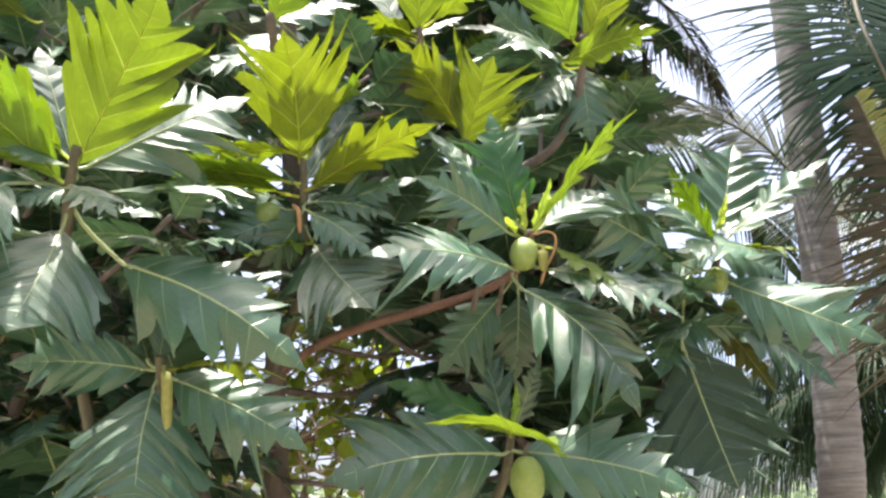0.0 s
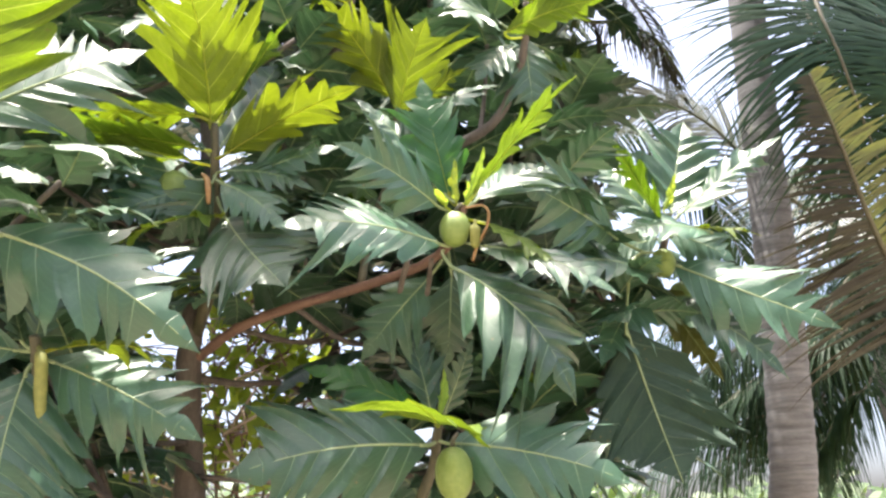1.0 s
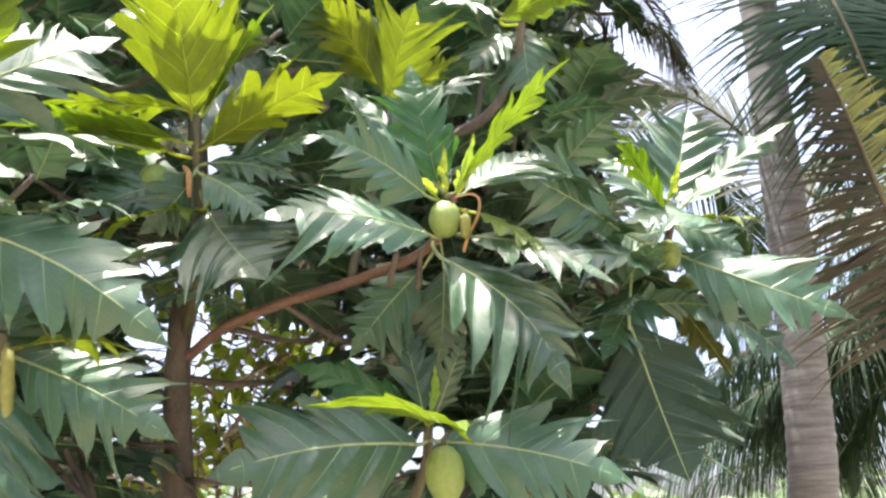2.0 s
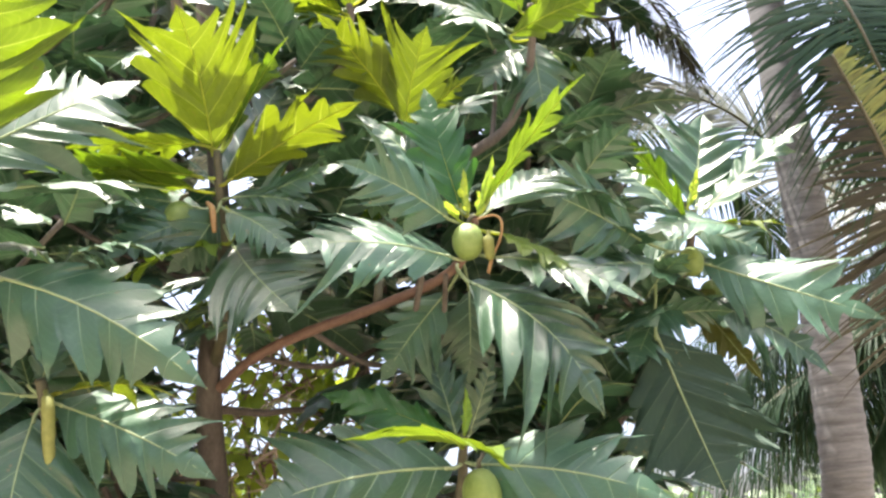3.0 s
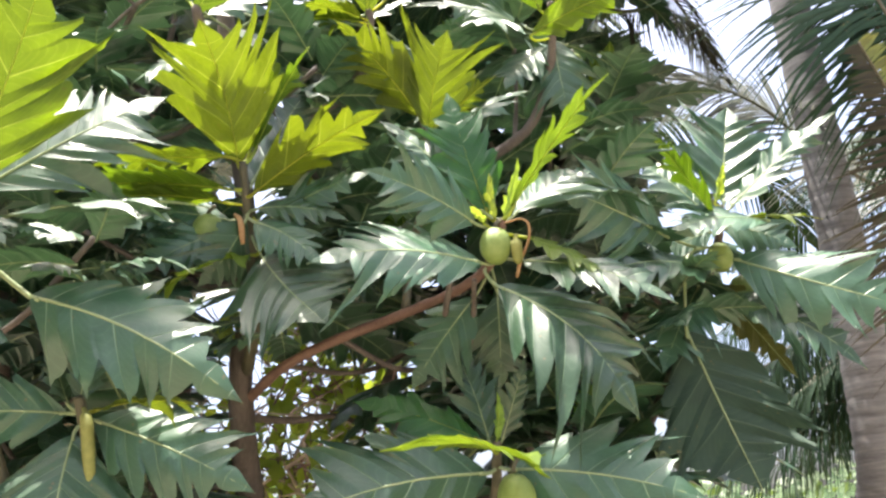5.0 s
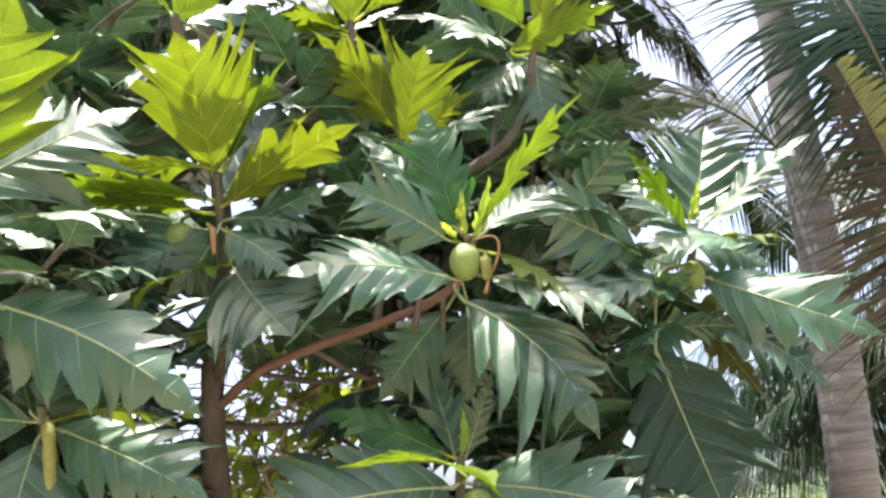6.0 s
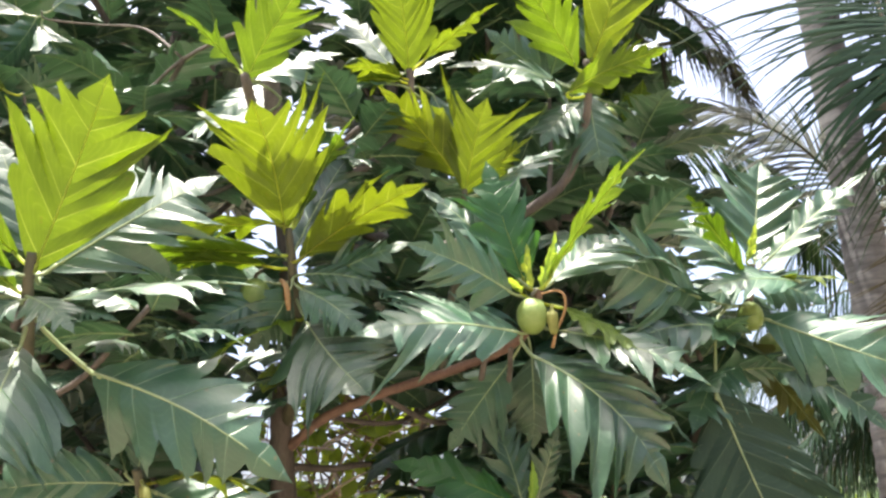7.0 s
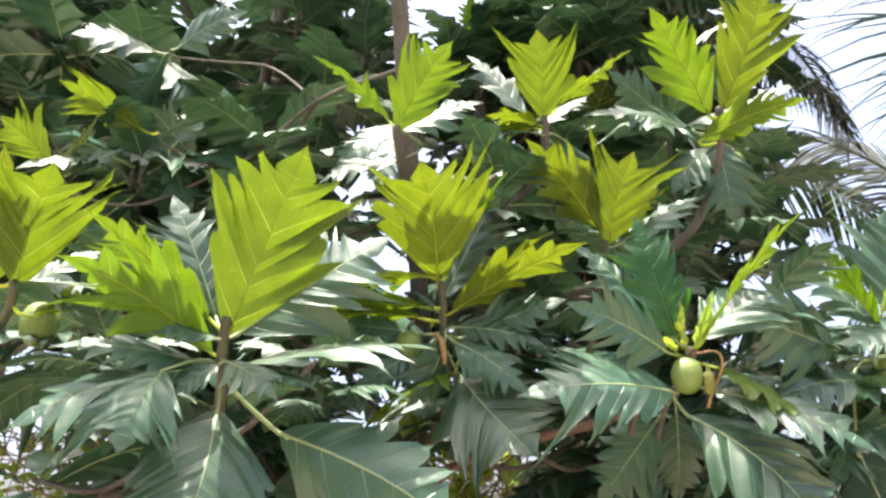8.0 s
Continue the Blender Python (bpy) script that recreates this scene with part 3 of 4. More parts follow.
leaf(top_west_branch, (-0.690, 2.657, 3.403), (-0.981, 2.655, 3.713), (0.721, 0.138, 0.680), 0.28, 0.03, 0.2, 0.7, 5, YOUNG)
leaf(top_west_branch, (-0.648, 2.695, 3.374), (-0.365, 2.854, 3.564), (0.095, -0.829, 0.551), 0.46, 0.06, 0, 0.63, 4, MATURE)
leaf(top_west_branch, (-0.728, 3.004, 3.423), (-1.049, 2.973, 3.331), (-0.060, -0.80, 0.60), 0.58, 0.1, -0.1, 0.66, 4, MATURE)
west_branch = limb("branch", [(-0.52, 3.12, 1.1), (-0.85, 2.6, 1.35), (-1.090, 2.365, 2.150), (-1.062, 2.226, 2.387), (-1.047, 2.179, 2.491), (-1.029, 2.152, 2.568)], 0.018, 0.014, TWIG)
leaf(west_branch, (-1.036, 2.172, 2.511), (-0.769, 1.980, 2.961), (-0.33, 0.86, 0.39), 0.62, 0.04, 0.06, 0.52, 5, YOUNG)
leaf(west_branch, (-1.021, 2.210, 2.532), (-0.627, 2.377, 2.851), (0.12, -0.985, 0.10), 0.66, 0.05, 0, 0.70, 5, MATURE)
leaf(west_branch, (-1.072, 2.182, 2.473), (-1.356, 1.879, 2.668), (-0.065, 0.582, 0.810), 0.52, 0.06, 0.08, 0.68, 5, YOUNG)
leaf(west_branch, (-1.100, 2.204, 2.578), (-1.332, 1.928, 2.806), (0.186, 0.527, 0.830), 0.5, 0.05, 0.1, 0.73, 5, YOUNG)
leaf(west_branch, (-1.150, 2.350, 2.629), (-1.305, 2.314, 3.018), (0.606, -0.778, 0.168), 0.62, 0.04, 0.05, 0.63, 4, MATURE)
leaf(west_branch, (-1.054, 2.194, 2.334), (-1.043, 2.018, 2.001), (0.45, -0.80, 0.393), 1.05, 0.06, -0.04, 0.42, 4, MATURE)
leaf(west_branch, (-1.099, 2.151, 2.432), (-1.488, 1.971, 2.264), (0.099, -0.785, 0.612), 0.6, 0.1, -0.08, 0.66, 4, MATURE)
leaf(west_branch, (-1.114, 2.163, 2.453), (-1.437, 2.016, 2.476), (0.320, -0.588, 0.742), 0.42, 0.08, 0, 0.66, 4, MATURE)
leaf(west_branch, (-1.144, 2.060, 2.412), (-1.165, 1.920, 2.194), (0.45, -0.45, 0.77), 0.9, 0.12, -0.1, 0.6, 4, MATURE)
leaf(west_branch, (-0.935, 2.326, 2.281), (-0.396, 2.366, 1.967), (0.10, -0.96, 0.20), 0.52, 0.1, -0.1, 0.60, 4, MATURE)
# enlarged and turned nearly edge-on to cast shade on the drooping leaf below it
leaf(west_branch, (-1.012, 2.203, 2.438), (-0.500, 2.390, 2.500), (0.05, -0.35, 0.93), 0.56, 0.06, 0, 0.60, 4, MATURE)
leaf(west_branch, (-1.014, 2.210, 2.419), (-0.785, 2.174, 2.364), (0.100, -0.592, 0.800), 0.4, 0.08, 0, 0.66, 5, MATURE)
leaf(west_branch, (-1.022, 2.156, 2.446), (-0.864, 2.113, 2.327), (0.307, -0.693, 0.652), 0.7, 0.1, -0.05, 0.66, 4, MATURE)
leaf(west_branch, (-1.043, 2.155, 2.440), (-1.134, 2.083, 2.345), (0.161, -0.853, 0.497), 0.7, 0.1, -0.05, 0.66, 4, MATURE)
leaf(west_branch, (-1.052, 2.150, 2.507), (-1.185, 2.038, 2.503), (0.472, -0.586, 0.659), 0.5, 0.08, 0, 0.66, 4, MATURE)
far_west_branch = limb("branch", [(-0.52, 3.12, 1.0), (-1.5, 2.9, 1.3), (-2.127, 2.688, 2.312), (-1.723, 2.228, 2.675), (-1.716, 2.209, 2.728)], 0.018, 0.012, TWIG)
leaf(far_west_branch, (-1.701, 2.210, 2.702), (-1.500, 2.016, 3.000), (-0.510, 0.523, 0.683), 0.85, 0.04, 0.08, 0.68, 5, YOUNG)
leaf(far_west_branch, (-1.764, 2.202, 2.730), (-1.642, 1.987, 3.057), (-0.062, 0.824, 0.563), 0.5, 0.04, 0.1, 0.68, 5, YOUNG)
leaf(far_west_branch, (-1.700, 2.248, 2.714), (-1.527, 2.389, 2.885), (0.063, -0.801, 0.595), 0.45, 0.06, 0, 0.63, 4, MATURE)
leaf(far_west_branch, (-1.667, 2.260, 2.637), (-1.271, 2.136, 2.642), (-0.032, -0.062, 0.998), 0.42, 0.06, 0, 0.73, 5, YOUNG)
leaf(far_west_branch, (-1.715, 2.199, 2.725), (-1.418, 2.214, 2.672), (0.179, -0.460, 0.870), 0.9, 0.05, 0, 0.6, 4, MATURE)
catkin_branch = limb("branch", [(-0.52, 3.12, 1.05), (-0.68, 2.5, 1.3), (-0.851, 2.589, 1.785), (-0.835, 2.445, 1.998), (-0.838, 2.421, 2.034)], 0.022, 0.012, TWIG)
leaf(catkin_branch, (-0.849, 2.442, 1.949), (-0.824, 2.353, 1.591), (0.45, -0.85, 0.237), 1.1, 0.06, -0.04, 0.42, 4, MATURE)
leaf(catkin_branch, (-0.819, 2.473, 1.982), (-0.404, 2.491, 1.769), (0.15, -0.95, 0.22), 0.60, 0.1, -0.08, 0.66, 4, MATURE)
leaf(catkin_branch, (-0.880, 2.463, 2.003), (-1.202, 2.299, 1.988), (0.455, -0.891, 0.016), 0.62, 0.08, -0.05, 0.63, 4, MATURE)
leaf(catkin_branch, (-0.807, 2.436, 1.996), (-0.447, 2.328, 1.942), (0.136, -0.040, 0.990), 0.26, 0.08, 0.1, 0.7, 5, YOUNG)
leaf(catkin_branch, (-0.850, 2.456, 2.025), (-0.845, 2.469, 2.217), (0.743, -0.669, 0.026), 0.6, 0.04, 0.1, 0.6, 4, MATURE)
leaf(catkin_branch, (-0.880, 2.455, 2.025), (-0.938, 2.437, 2.182), (0.807, -0.541, 0.237), 0.5, 0.04, 0.1, 0.6, 4, MATURE)
low_branch = limb("branch", [(-0.52, 3.12, 1.15), (-0.1, 3.05, 1.25), (0.142, 3.093, 1.686), (0.183, 2.968, 1.846), (0.190, 2.949, 1.893)], 0.022, 0.013, TWIG)
leaf(low_branch, (0.158, 2.961, 1.805), (-0.405, 2.729, 1.703), (0.316, -0.898, 0.306), 0.72, 0.08, -0.05, 0.58, 4, MATURE)
leaf(low_branch, (0.212, 2.960, 1.811), (0.747, 2.814, 1.671), (-0.183, -0.941, 0.283), 0.6, 0.08, -0.05, 0.63, 4, MATURE)
leaf(low_branch, (0.182, 2.880, 1.855), (0.112, 2.300, 1.838), (0.27, -0.13, 0.95), 0.58, 0.0, 0.03, 0.84, 5, YOUNG)
leaf(low_branch, (0.145, 3.008, 1.905), (-0.256, 3.021, 2.066), (0.222, -0.759, 0.612), 0.48, 0.05, 0, 0.5, 4, VIVID)
leaf(low_branch, (0.191, 2.960, 1.895), (0.206, 2.897, 2.030), (0.492, 0.808, 0.324), 0.18, 0.02, 0.4, 0.2, 4, BUD)
leaf(low_branch, (0.205, 3.011, 1.902), (0.305, 2.992, 2.152), (0.508, -0.819, -0.266), 0.4, 0.04, 0.1, 0.6, 5, MATURE)
leaf(low_branch, (0.165, 3.029, 1.907), (0.068, 3.059, 2.238), (0.456, -0.865, 0.211), 0.45, 0.04, 0.1, 0.6, 4, MATURE)
far_lime_branch = limb("branch", [(-0.674, 2.867, 3.766), (-1.084, 3.034, 3.754), (-1.474, 3.164, 3.561), (-1.764, 3.100, 3.634), (-1.808, 3.070, 3.698)], 0.009, 0.006, BARK)
leaf(far_lime_branch, (-1.857, 3.043, 3.696), (-2.164, 2.853, 3.869), (0.117, 0.557, 0.822), 0.56, 0.05, 0.1, 0.7, 5, YOUNG)
leaf(far_lime_branch, (-1.657, 3.132, 3.584), (-1.868, 3.065, 3.835), (0.250, 0.862, 0.441), 0.7, 0.04, 0.1, 0.6, 4, MATURE)
leaf(far_lime_branch, (-1.738, 3.098, 3.649), (-1.525, 3.114, 3.821), (-0.081, -0.977, 0.197), 0.6, 0.04, 0.1, 0.6, 4, MATURE)
leaf(far_lime_branch, (-1.766, 3.111, 3.604), (-1.667, 3.123, 3.318), (0.710, -0.669, 0.218), 0.6, 0.08, 0, 0.6, 4, MATURE)
far_fan_branch = limb("branch", [(-1.474, 3.164, 3.561), (-1.830, 3.084, 3.367), (-2.033, 2.955, 3.355), (-2.130, 2.905, 3.456), (-2.138, 2.887, 3.500)], 0.008, 0.006, BARK)
leaf(far_fan_branch, (-2.158, 2.890, 3.485), (-2.288, 2.712, 3.628), (-0.350, 0.730, 0.587), 0.8, 0.04, 0.1, 0.7, 5, YOUNG)
leaf(far_fan_branch, (-2.119, 2.889, 3.502), (-1.986, 2.889, 3.690), (0.242, 0.955, -0.173), 0.35, 0.04, 0.1, 0.7, 5, YOUNG)
leaf(far_fan_branch, (-2.096, 2.914, 3.444), (-1.897, 2.992, 3.591), (0.023, -0.895, 0.445), 0.45, 0.04, 0.1, 0.6, 4, MATURE)
leaf(far_fan_branch, (-2.155, 2.910, 3.435), (-2.218, 2.822, 3.215), (0.965, -0.063, -0.255), 0.6, 0.08, 0, 0.6, 4, MATURE)
far_top_branch = limb("branch", [(-1.084, 3.034, 3.754), (-1.361, 3.205, 4.067), (-1.632, 3.244, 4.156), (-1.843, 3.206, 4.186), (-1.867, 3.188, 4.225)], 0.006, 0.004, BARK)
leaf(far_top_branch, (-1.926, 3.169, 4.197), (-2.186, 2.908, 4.145), (0.594, -0.678, 0.433), 0.7, 0.08, 0, 0.6, 4, MATURE)
leaf(far_top_branch, (-1.836, 3.210, 4.236), (-1.481, 3.180, 4.380), (-0.053, -0.996, -0.075), 0.6, 0.08, 0, 0.6, 4, MATURE)
leaf(far_top_branch, (-1.872, 3.211, 4.162), (-1.716, 3.239, 3.854), (0.591, -0.773, 0.231), 0.6, 0.08, 0, 0.6, 4, MATURE)
leaf(far_top_branch, (-1.897, 3.198, 4.188), (-2.037, 3.132, 3.886), (0.910, -0.120, -0.397), 0.6, 0.08, 0, 0.6, 4, MATURE)
centre_branch = limb("branch", [(-0.076, 3.083, 2.361), (-0.045, 3.118, 2.594), (0.028, 3.065, 2.790), (0.049, 3.005, 2.956), (0.054, 2.984, 3.014)], 0.016, 0.012, TWIG)
leaf(centre_branch, (0.055, 2.995, 2.985), (0.167, 2.794, 3.272), (0.028, 0.824, 0.565), 0.95, 0.03, 0.06, 0.78, 5, YOUNG)
leaf(centre_branch, (0.037, 2.989, 3.051), (-0.216, 2.743, 3.335), (0.318, 0.557, 0.767), 0.5, 0.03, 0.1, 0.78, 5, YOUNG)
leaf(centre_branch, (0.084, 3.026, 3.028), (0.326, 3.080, 3.252), (-0.684, 0.303, 0.663), 0.4, 0.03, 0.1, 0.78, 5, YOUNG)
leaf(centre_branch, (0.117, 3.053, 3.024), (0.463, 3.207, 3.248), (-0.163, -0.677, 0.717), 0.5, 0.05, 0, 0.72, 4, MATURE)
limb("branch", [(-0.708, 3.358, 2.107), (-0.560, 3.421, 2.093), (-0.396, 3.528, 2.106), (-0.255, 3.724, 2.024)], 0.016, 0.008)
limb("branch", [(0.111, 3.176, 2.062), (0.117, 3.075, 2.188), (0.062, 3.007, 2.278), (0.094, 2.891, 2.391)], 0.012, 0.010)
limb("branch", [(0.116, 3.082, 2.169), (0.154, 2.984, 2.291), (0.172, 2.846, 2.374)], 0.010, 0.008)

sprig = limb("branch", [(0.399, 3.723, 1.656), (0.482, 3.618, 1.850), (0.520, 3.539, 2.000)], 0.008, 0.005, TWIG)
leaf(sprig, (0.520, 3.537, 2.004), (0.549, 3.444, 2.137), (0.1, -0.9, 0.4), 0.5, 0.05, 0.1, 0.4, 4, BUD)
leaf(sprig, (0.516, 3.539, 2.001), (0.475, 3.493, 2.061), (0.1, -0.8, 0.5), 0.6, 0.05, 0.1, 0.4, 4, BUD)
# leaves behind the high west shoot
leaf(top_west_branch, (-0.784, 3.250, 3.728), (-1.031, 3.150, 3.485), (0.05, -0.95, 0.3), 0.62, 0.06, 0, 0.62, 4, MATURE)
leaf(top_west_branch, (-0.762, 3.200, 3.648), (-0.837, 3.120, 3.336), (0.1, -0.9, 0.42), 0.60, 0.06, 0, 0.62, 4, MATURE)
dry_twig = limb("branch", [(-0.706, 3.298, 2.344), (-0.709, 3.220, 2.406), (-0.712, 3.160, 2.450)], 0.007, 0.004, TWIG)
for dead in (leaf(dry_twig, (-0.704, 3.157, 2.459), (-0.742, 3.157, 2.346), (0.2, -0.8, 0.5), 0.7, 0.15, -0.3, 0.3, 4, BUD), leaf(dry_twig, (-0.696, 3.157, 2.461), (-0.653, 3.171, 2.371), (-0.3, -0.8, 0.5), 0.6, 0.15, -0.3, 0.3, 4, BUD)):
    tagged(dead, "small curled yellow ageing leaf")
round_fruit(fruit_branch, (0.249, 2.824, 2.470), 0.050, 0.059, None, (6, 4))
round_fruit(low_branch, (0.231, 2.902, 1.713), 0.057, 0.080, None, (4, -3))
round_fruit(east_branch, (1.121, 3.483, 2.573), 0.050, 0.060)
round_fruit(east_branch, (1.212, 3.565, 2.451), 0.058, 0.068)
round_fruit(far_west_branch, (-1.704, 2.342, 2.635), 0.056, 0.070)
round_fruit(top_east_branch, (0.670, 3.407, 3.473), 0.045, 0.056)
round_fruit(lime_branch, (-0.651, 2.768, 2.598), 0.050, 0.062)


def catkin(branch, line, r):
    """A hanging club-shaped flower spike."""
    pts = spline(line, 5)
    k = len(pts) - 1
    radii = [r * (0.45 if i < 3 else 0.8 + 0.35 * math.sin(math.pi * i / k)) * (0.35 if i == k else 1) for i in range(k + 1)]
    verts, faces = tube(pts, radii, 12, 0, 0.12, random.Random(5))
    ob = mesh_object("catkin", verts, faces, (CATKIN,), branch, "hanging yellow-green club-shaped flower spike")
    return ob


catkin(catkin_branch, [(-0.823, 2.430, 2.005), (-0.801, 2.410, 1.965), (-0.795, 2.420, 1.884), (-0.792, 2.440, 1.797)], 0.0135)
catkin(fruit_branch, [(0.314, 2.805, 2.495), (0.313, 2.811, 2.453), (0.314, 2.830, 2.404)], 0.016)
withered = spline([(0.284, 2.810, 2.537), (0.334, 2.789, 2.538), (0.357, 2.788, 2.515), (0.351, 2.806, 2.468), (0.320, 2.827, 2.412), (0.304, 2.844, 2.367)], 4)
wv, wf = tube(withered, [0.003 + 0.003 * i / len(withered) for i in range(len(withered))], 6)
mesh_object("stipule", wv, wf, (WITHERED,), fruit_branch, "withered orange-brown stipule")

small = spline([(-0.557, 2.745, 2.640), (-0.535, 2.730, 2.612), (-0.528, 2.726, 2.575), (-0.525, 2.735, 2.531)], 4)
wv, wf = tube(small, [0.006 + 0.005 * math.sin(math.pi * i / len(small)) for i in range(len(small))], 6)
mesh_object("stipule", wv, wf, (WITHERED,), lime_branch, "withered orange-brown stipule")

# ---- shared leaves for the inner crown and the trees behind ----
PATTERNS = []
for i in range(12):
    rng = random.Random(100 + i)
    v, f, u, s = blade(0.5, 0.5 * rng.uniform(0.5, 0.72), rng.uniform(0.05, 0.16), rng.uniform(-0.2, 0.05), rng.uniform(0.38, 0.52), 5, rng, 1.0, 1.0, (0.0, 0.2, 0.4, 0.5, 0.6, 0.8), (0.0, 0.45, 1.0), (0.0, 0.15, 0.4, 0.7, 1.0))
    me = bpy.data.meshes.new("leaf")
    me.from_pydata(v, [], f)
    me.materials.append(MATURE)
    me.materials.append(RIB)
    lay = me.uv_layers.new(name="UVMap")
    loops = np.empty(len(me.loops), dtype=np.int32)
    me.loops.foreach_get("vertex_index", loops)
    lay.data.foreach_set("uv", np.asarray(u, dtype=np.float32)[loops].ravel())
    me.polygons.foreach_set("material_index", np.asarray(s, dtype=np.int32))
    me.polygons.foreach_set("use_smooth", np.ones(len(me.polygons), dtype=bool))
    PATTERNS.append(me)
YOUNG_PATTERNS = []
for me in PATTERNS[:4]:
    young = me.copy()
    young.materials[0], young.materials[1] = YOUNG, YOUNG_RIB
    YOUNG_PATTERNS.append(young)


def rosette(branch, at, count, rng, size=1.0, rise=0.35, spread=0.55):
    """A whorl of drooping mature leaves round a shoot's end."""
    turn = rng.random() * 6.28
    for k in range(count):
        a = turn + k * 2.4
        e = rise - spread * (k / max(1, count - 1)) * 1.6 + rng.uniform(-0.2, 0.2)
        y = Vector((math.cos(a) * math.cos(e), math.sin(a) * math.cos(e), math.sin(e)))
        n = (Vector((0, 0, 1)) - y * y.z).normalized()
        n = (n + y.cross(n) * rng.uniform(-0.5, 0.5)).normalized()
        m = Matrix((y.cross(n), y, n)).transposed().to_4x4()
        sc = size * rng.uniform(0.75, 1.1)
        ob = new("leaf", rng.choice(PATTERNS))
        ob.parent = branch
        m = m @ Matrix.Scale(sc, 4)
        m.translation = Vector(at) + y * 0.04 - Vector((0, 0, 0.02 * k))
        ob.matrix_world = m


inner = random.Random(11)


def inner_shoot(root, tip, count=8, size=0.95):
    mid = (Vector(root) + Vector(tip)) / 2 + Vector((0, 0, -0.08))
    b = limb("branch", [root, mid, tip], 0.011, 0.009, BARK)
    rosette(b, tip, count, inner, size)


inner_shoot((-0.686, 3.306, 2.658), (-0.305, 3.419, 2.806))
inner_shoot((-0.686, 3.306, 2.658), (-1.010, 3.323, 2.729))
inner_shoot((-0.556, 3.297, 2.273), (-0.032, 3.586, 2.396))
inner_shoot((0.660, 3.573, 2.336), (0.442, 3.605, 2.379))
inner_shoot((0.660, 3.573, 2.336), (0.834, 3.616, 2.654))
inner_shoot((-0.709, 3.386, 1.757), (0.534, 3.592, 1.866))
inner_shoot((-0.711, 3.364, 1.870), (-1.048, 3.259, 2.063))
inner_shoot((-0.664, 3.033, 3.270), (-1.159, 3.039, 3.142))
inner_shoot((-0.664, 3.033, 3.270), (-0.430, 3.610, 3.303))
inner_shoot((-1.084, 3.034, 3.754), (-1.384, 3.312, 3.771))
inner_shoot((-0.145, 3.306, 2.918), (0.224, 3.651, 3.130))
inner_shoot((-1.470, 2.779, 2.295), (-1.719, 2.682, 2.755))
inner_shoot((-1.470, 2.779, 2.295), (-1.927, 2.749, 2.218))
inner_shoot((-0.52, 3.12, 1.2), (-1.582, 3.158, 1.976))
inner_shoot((-0.52, 3.12, 1.4), (-1.457, 3.156, 2.277))
inner_shoot((-0.52, 3.12, 1.1), (-1.246, 3.169, 1.691))
inner_shoot((0.986, 3.662, 2.322), (0.867, 3.954, 2.060))
inner_shoot((0.383, 3.373, 3.123), (0.459, 3.627, 3.847))
inner_shoot((-0.321, 3.158, 2.316), (0.053, 3.593, 2.308), 10)
inner_shoot((0.986, 3.662, 2.322), (0.254, 3.715, 2.289), 10)
inner_shoot((-0.1, 3.05, 1.25), (0.014, 3.626, 1.941), 10)
inner_shoot((-0.1, 3.05, 1.25), (0.483, 3.622, 1.997), 10)
inner_shoot((-0.686, 3.306, 2.658), (-0.546, 3.220, 2.660), 10)
inner_shoot((-0.52, 3.12, 1.2), (-1.449, 3.220, 2.570), 10)
inner_shoot((-0.52, 3.12, 1.1), (-1.481, 2.995, 2.133), 10, 0.8)
inner_shoot((-0.52, 3.12, 1.1), (-1.030, 3.250, 1.919), 10, 0.8)
inner_shoot((-0.52, 3.12, 1.1), (-1.374, 3.018, 1.798), 9, 0.8)
# short shoots that fill the crown between the large clusters
for root, tip, size in (((-0.686, 3.306, 2.658), (-0.388, 3.181, 2.914), 0.6), ((-0.686, 3.306, 2.658), (-0.511, 3.089, 2.503), 0.55), ((-0.686, 3.306, 2.658), (-1.030, 3.117, 2.935), 0.6),
                        ((-0.686, 3.306, 2.658), (-1.160, 2.902, 2.727), 0.6), ((0.986, 3.662, 2.322), (0.646, 3.263, 2.803), 0.6), ((0.986, 3.662, 2.322), (0.887, 3.443, 2.445), 0.6),
                        ((-0.664, 3.033, 3.270), (-0.332, 2.974, 3.310), 0.6),
                        ((-1.470, 2.779, 2.295), (-0.902, 2.551, 2.523), 0.55), ((-1.470, 2.779, 2.295), (-1.468, 2.361, 2.548), 0.55)):
    inner_shoot(root, tip, 9, size)


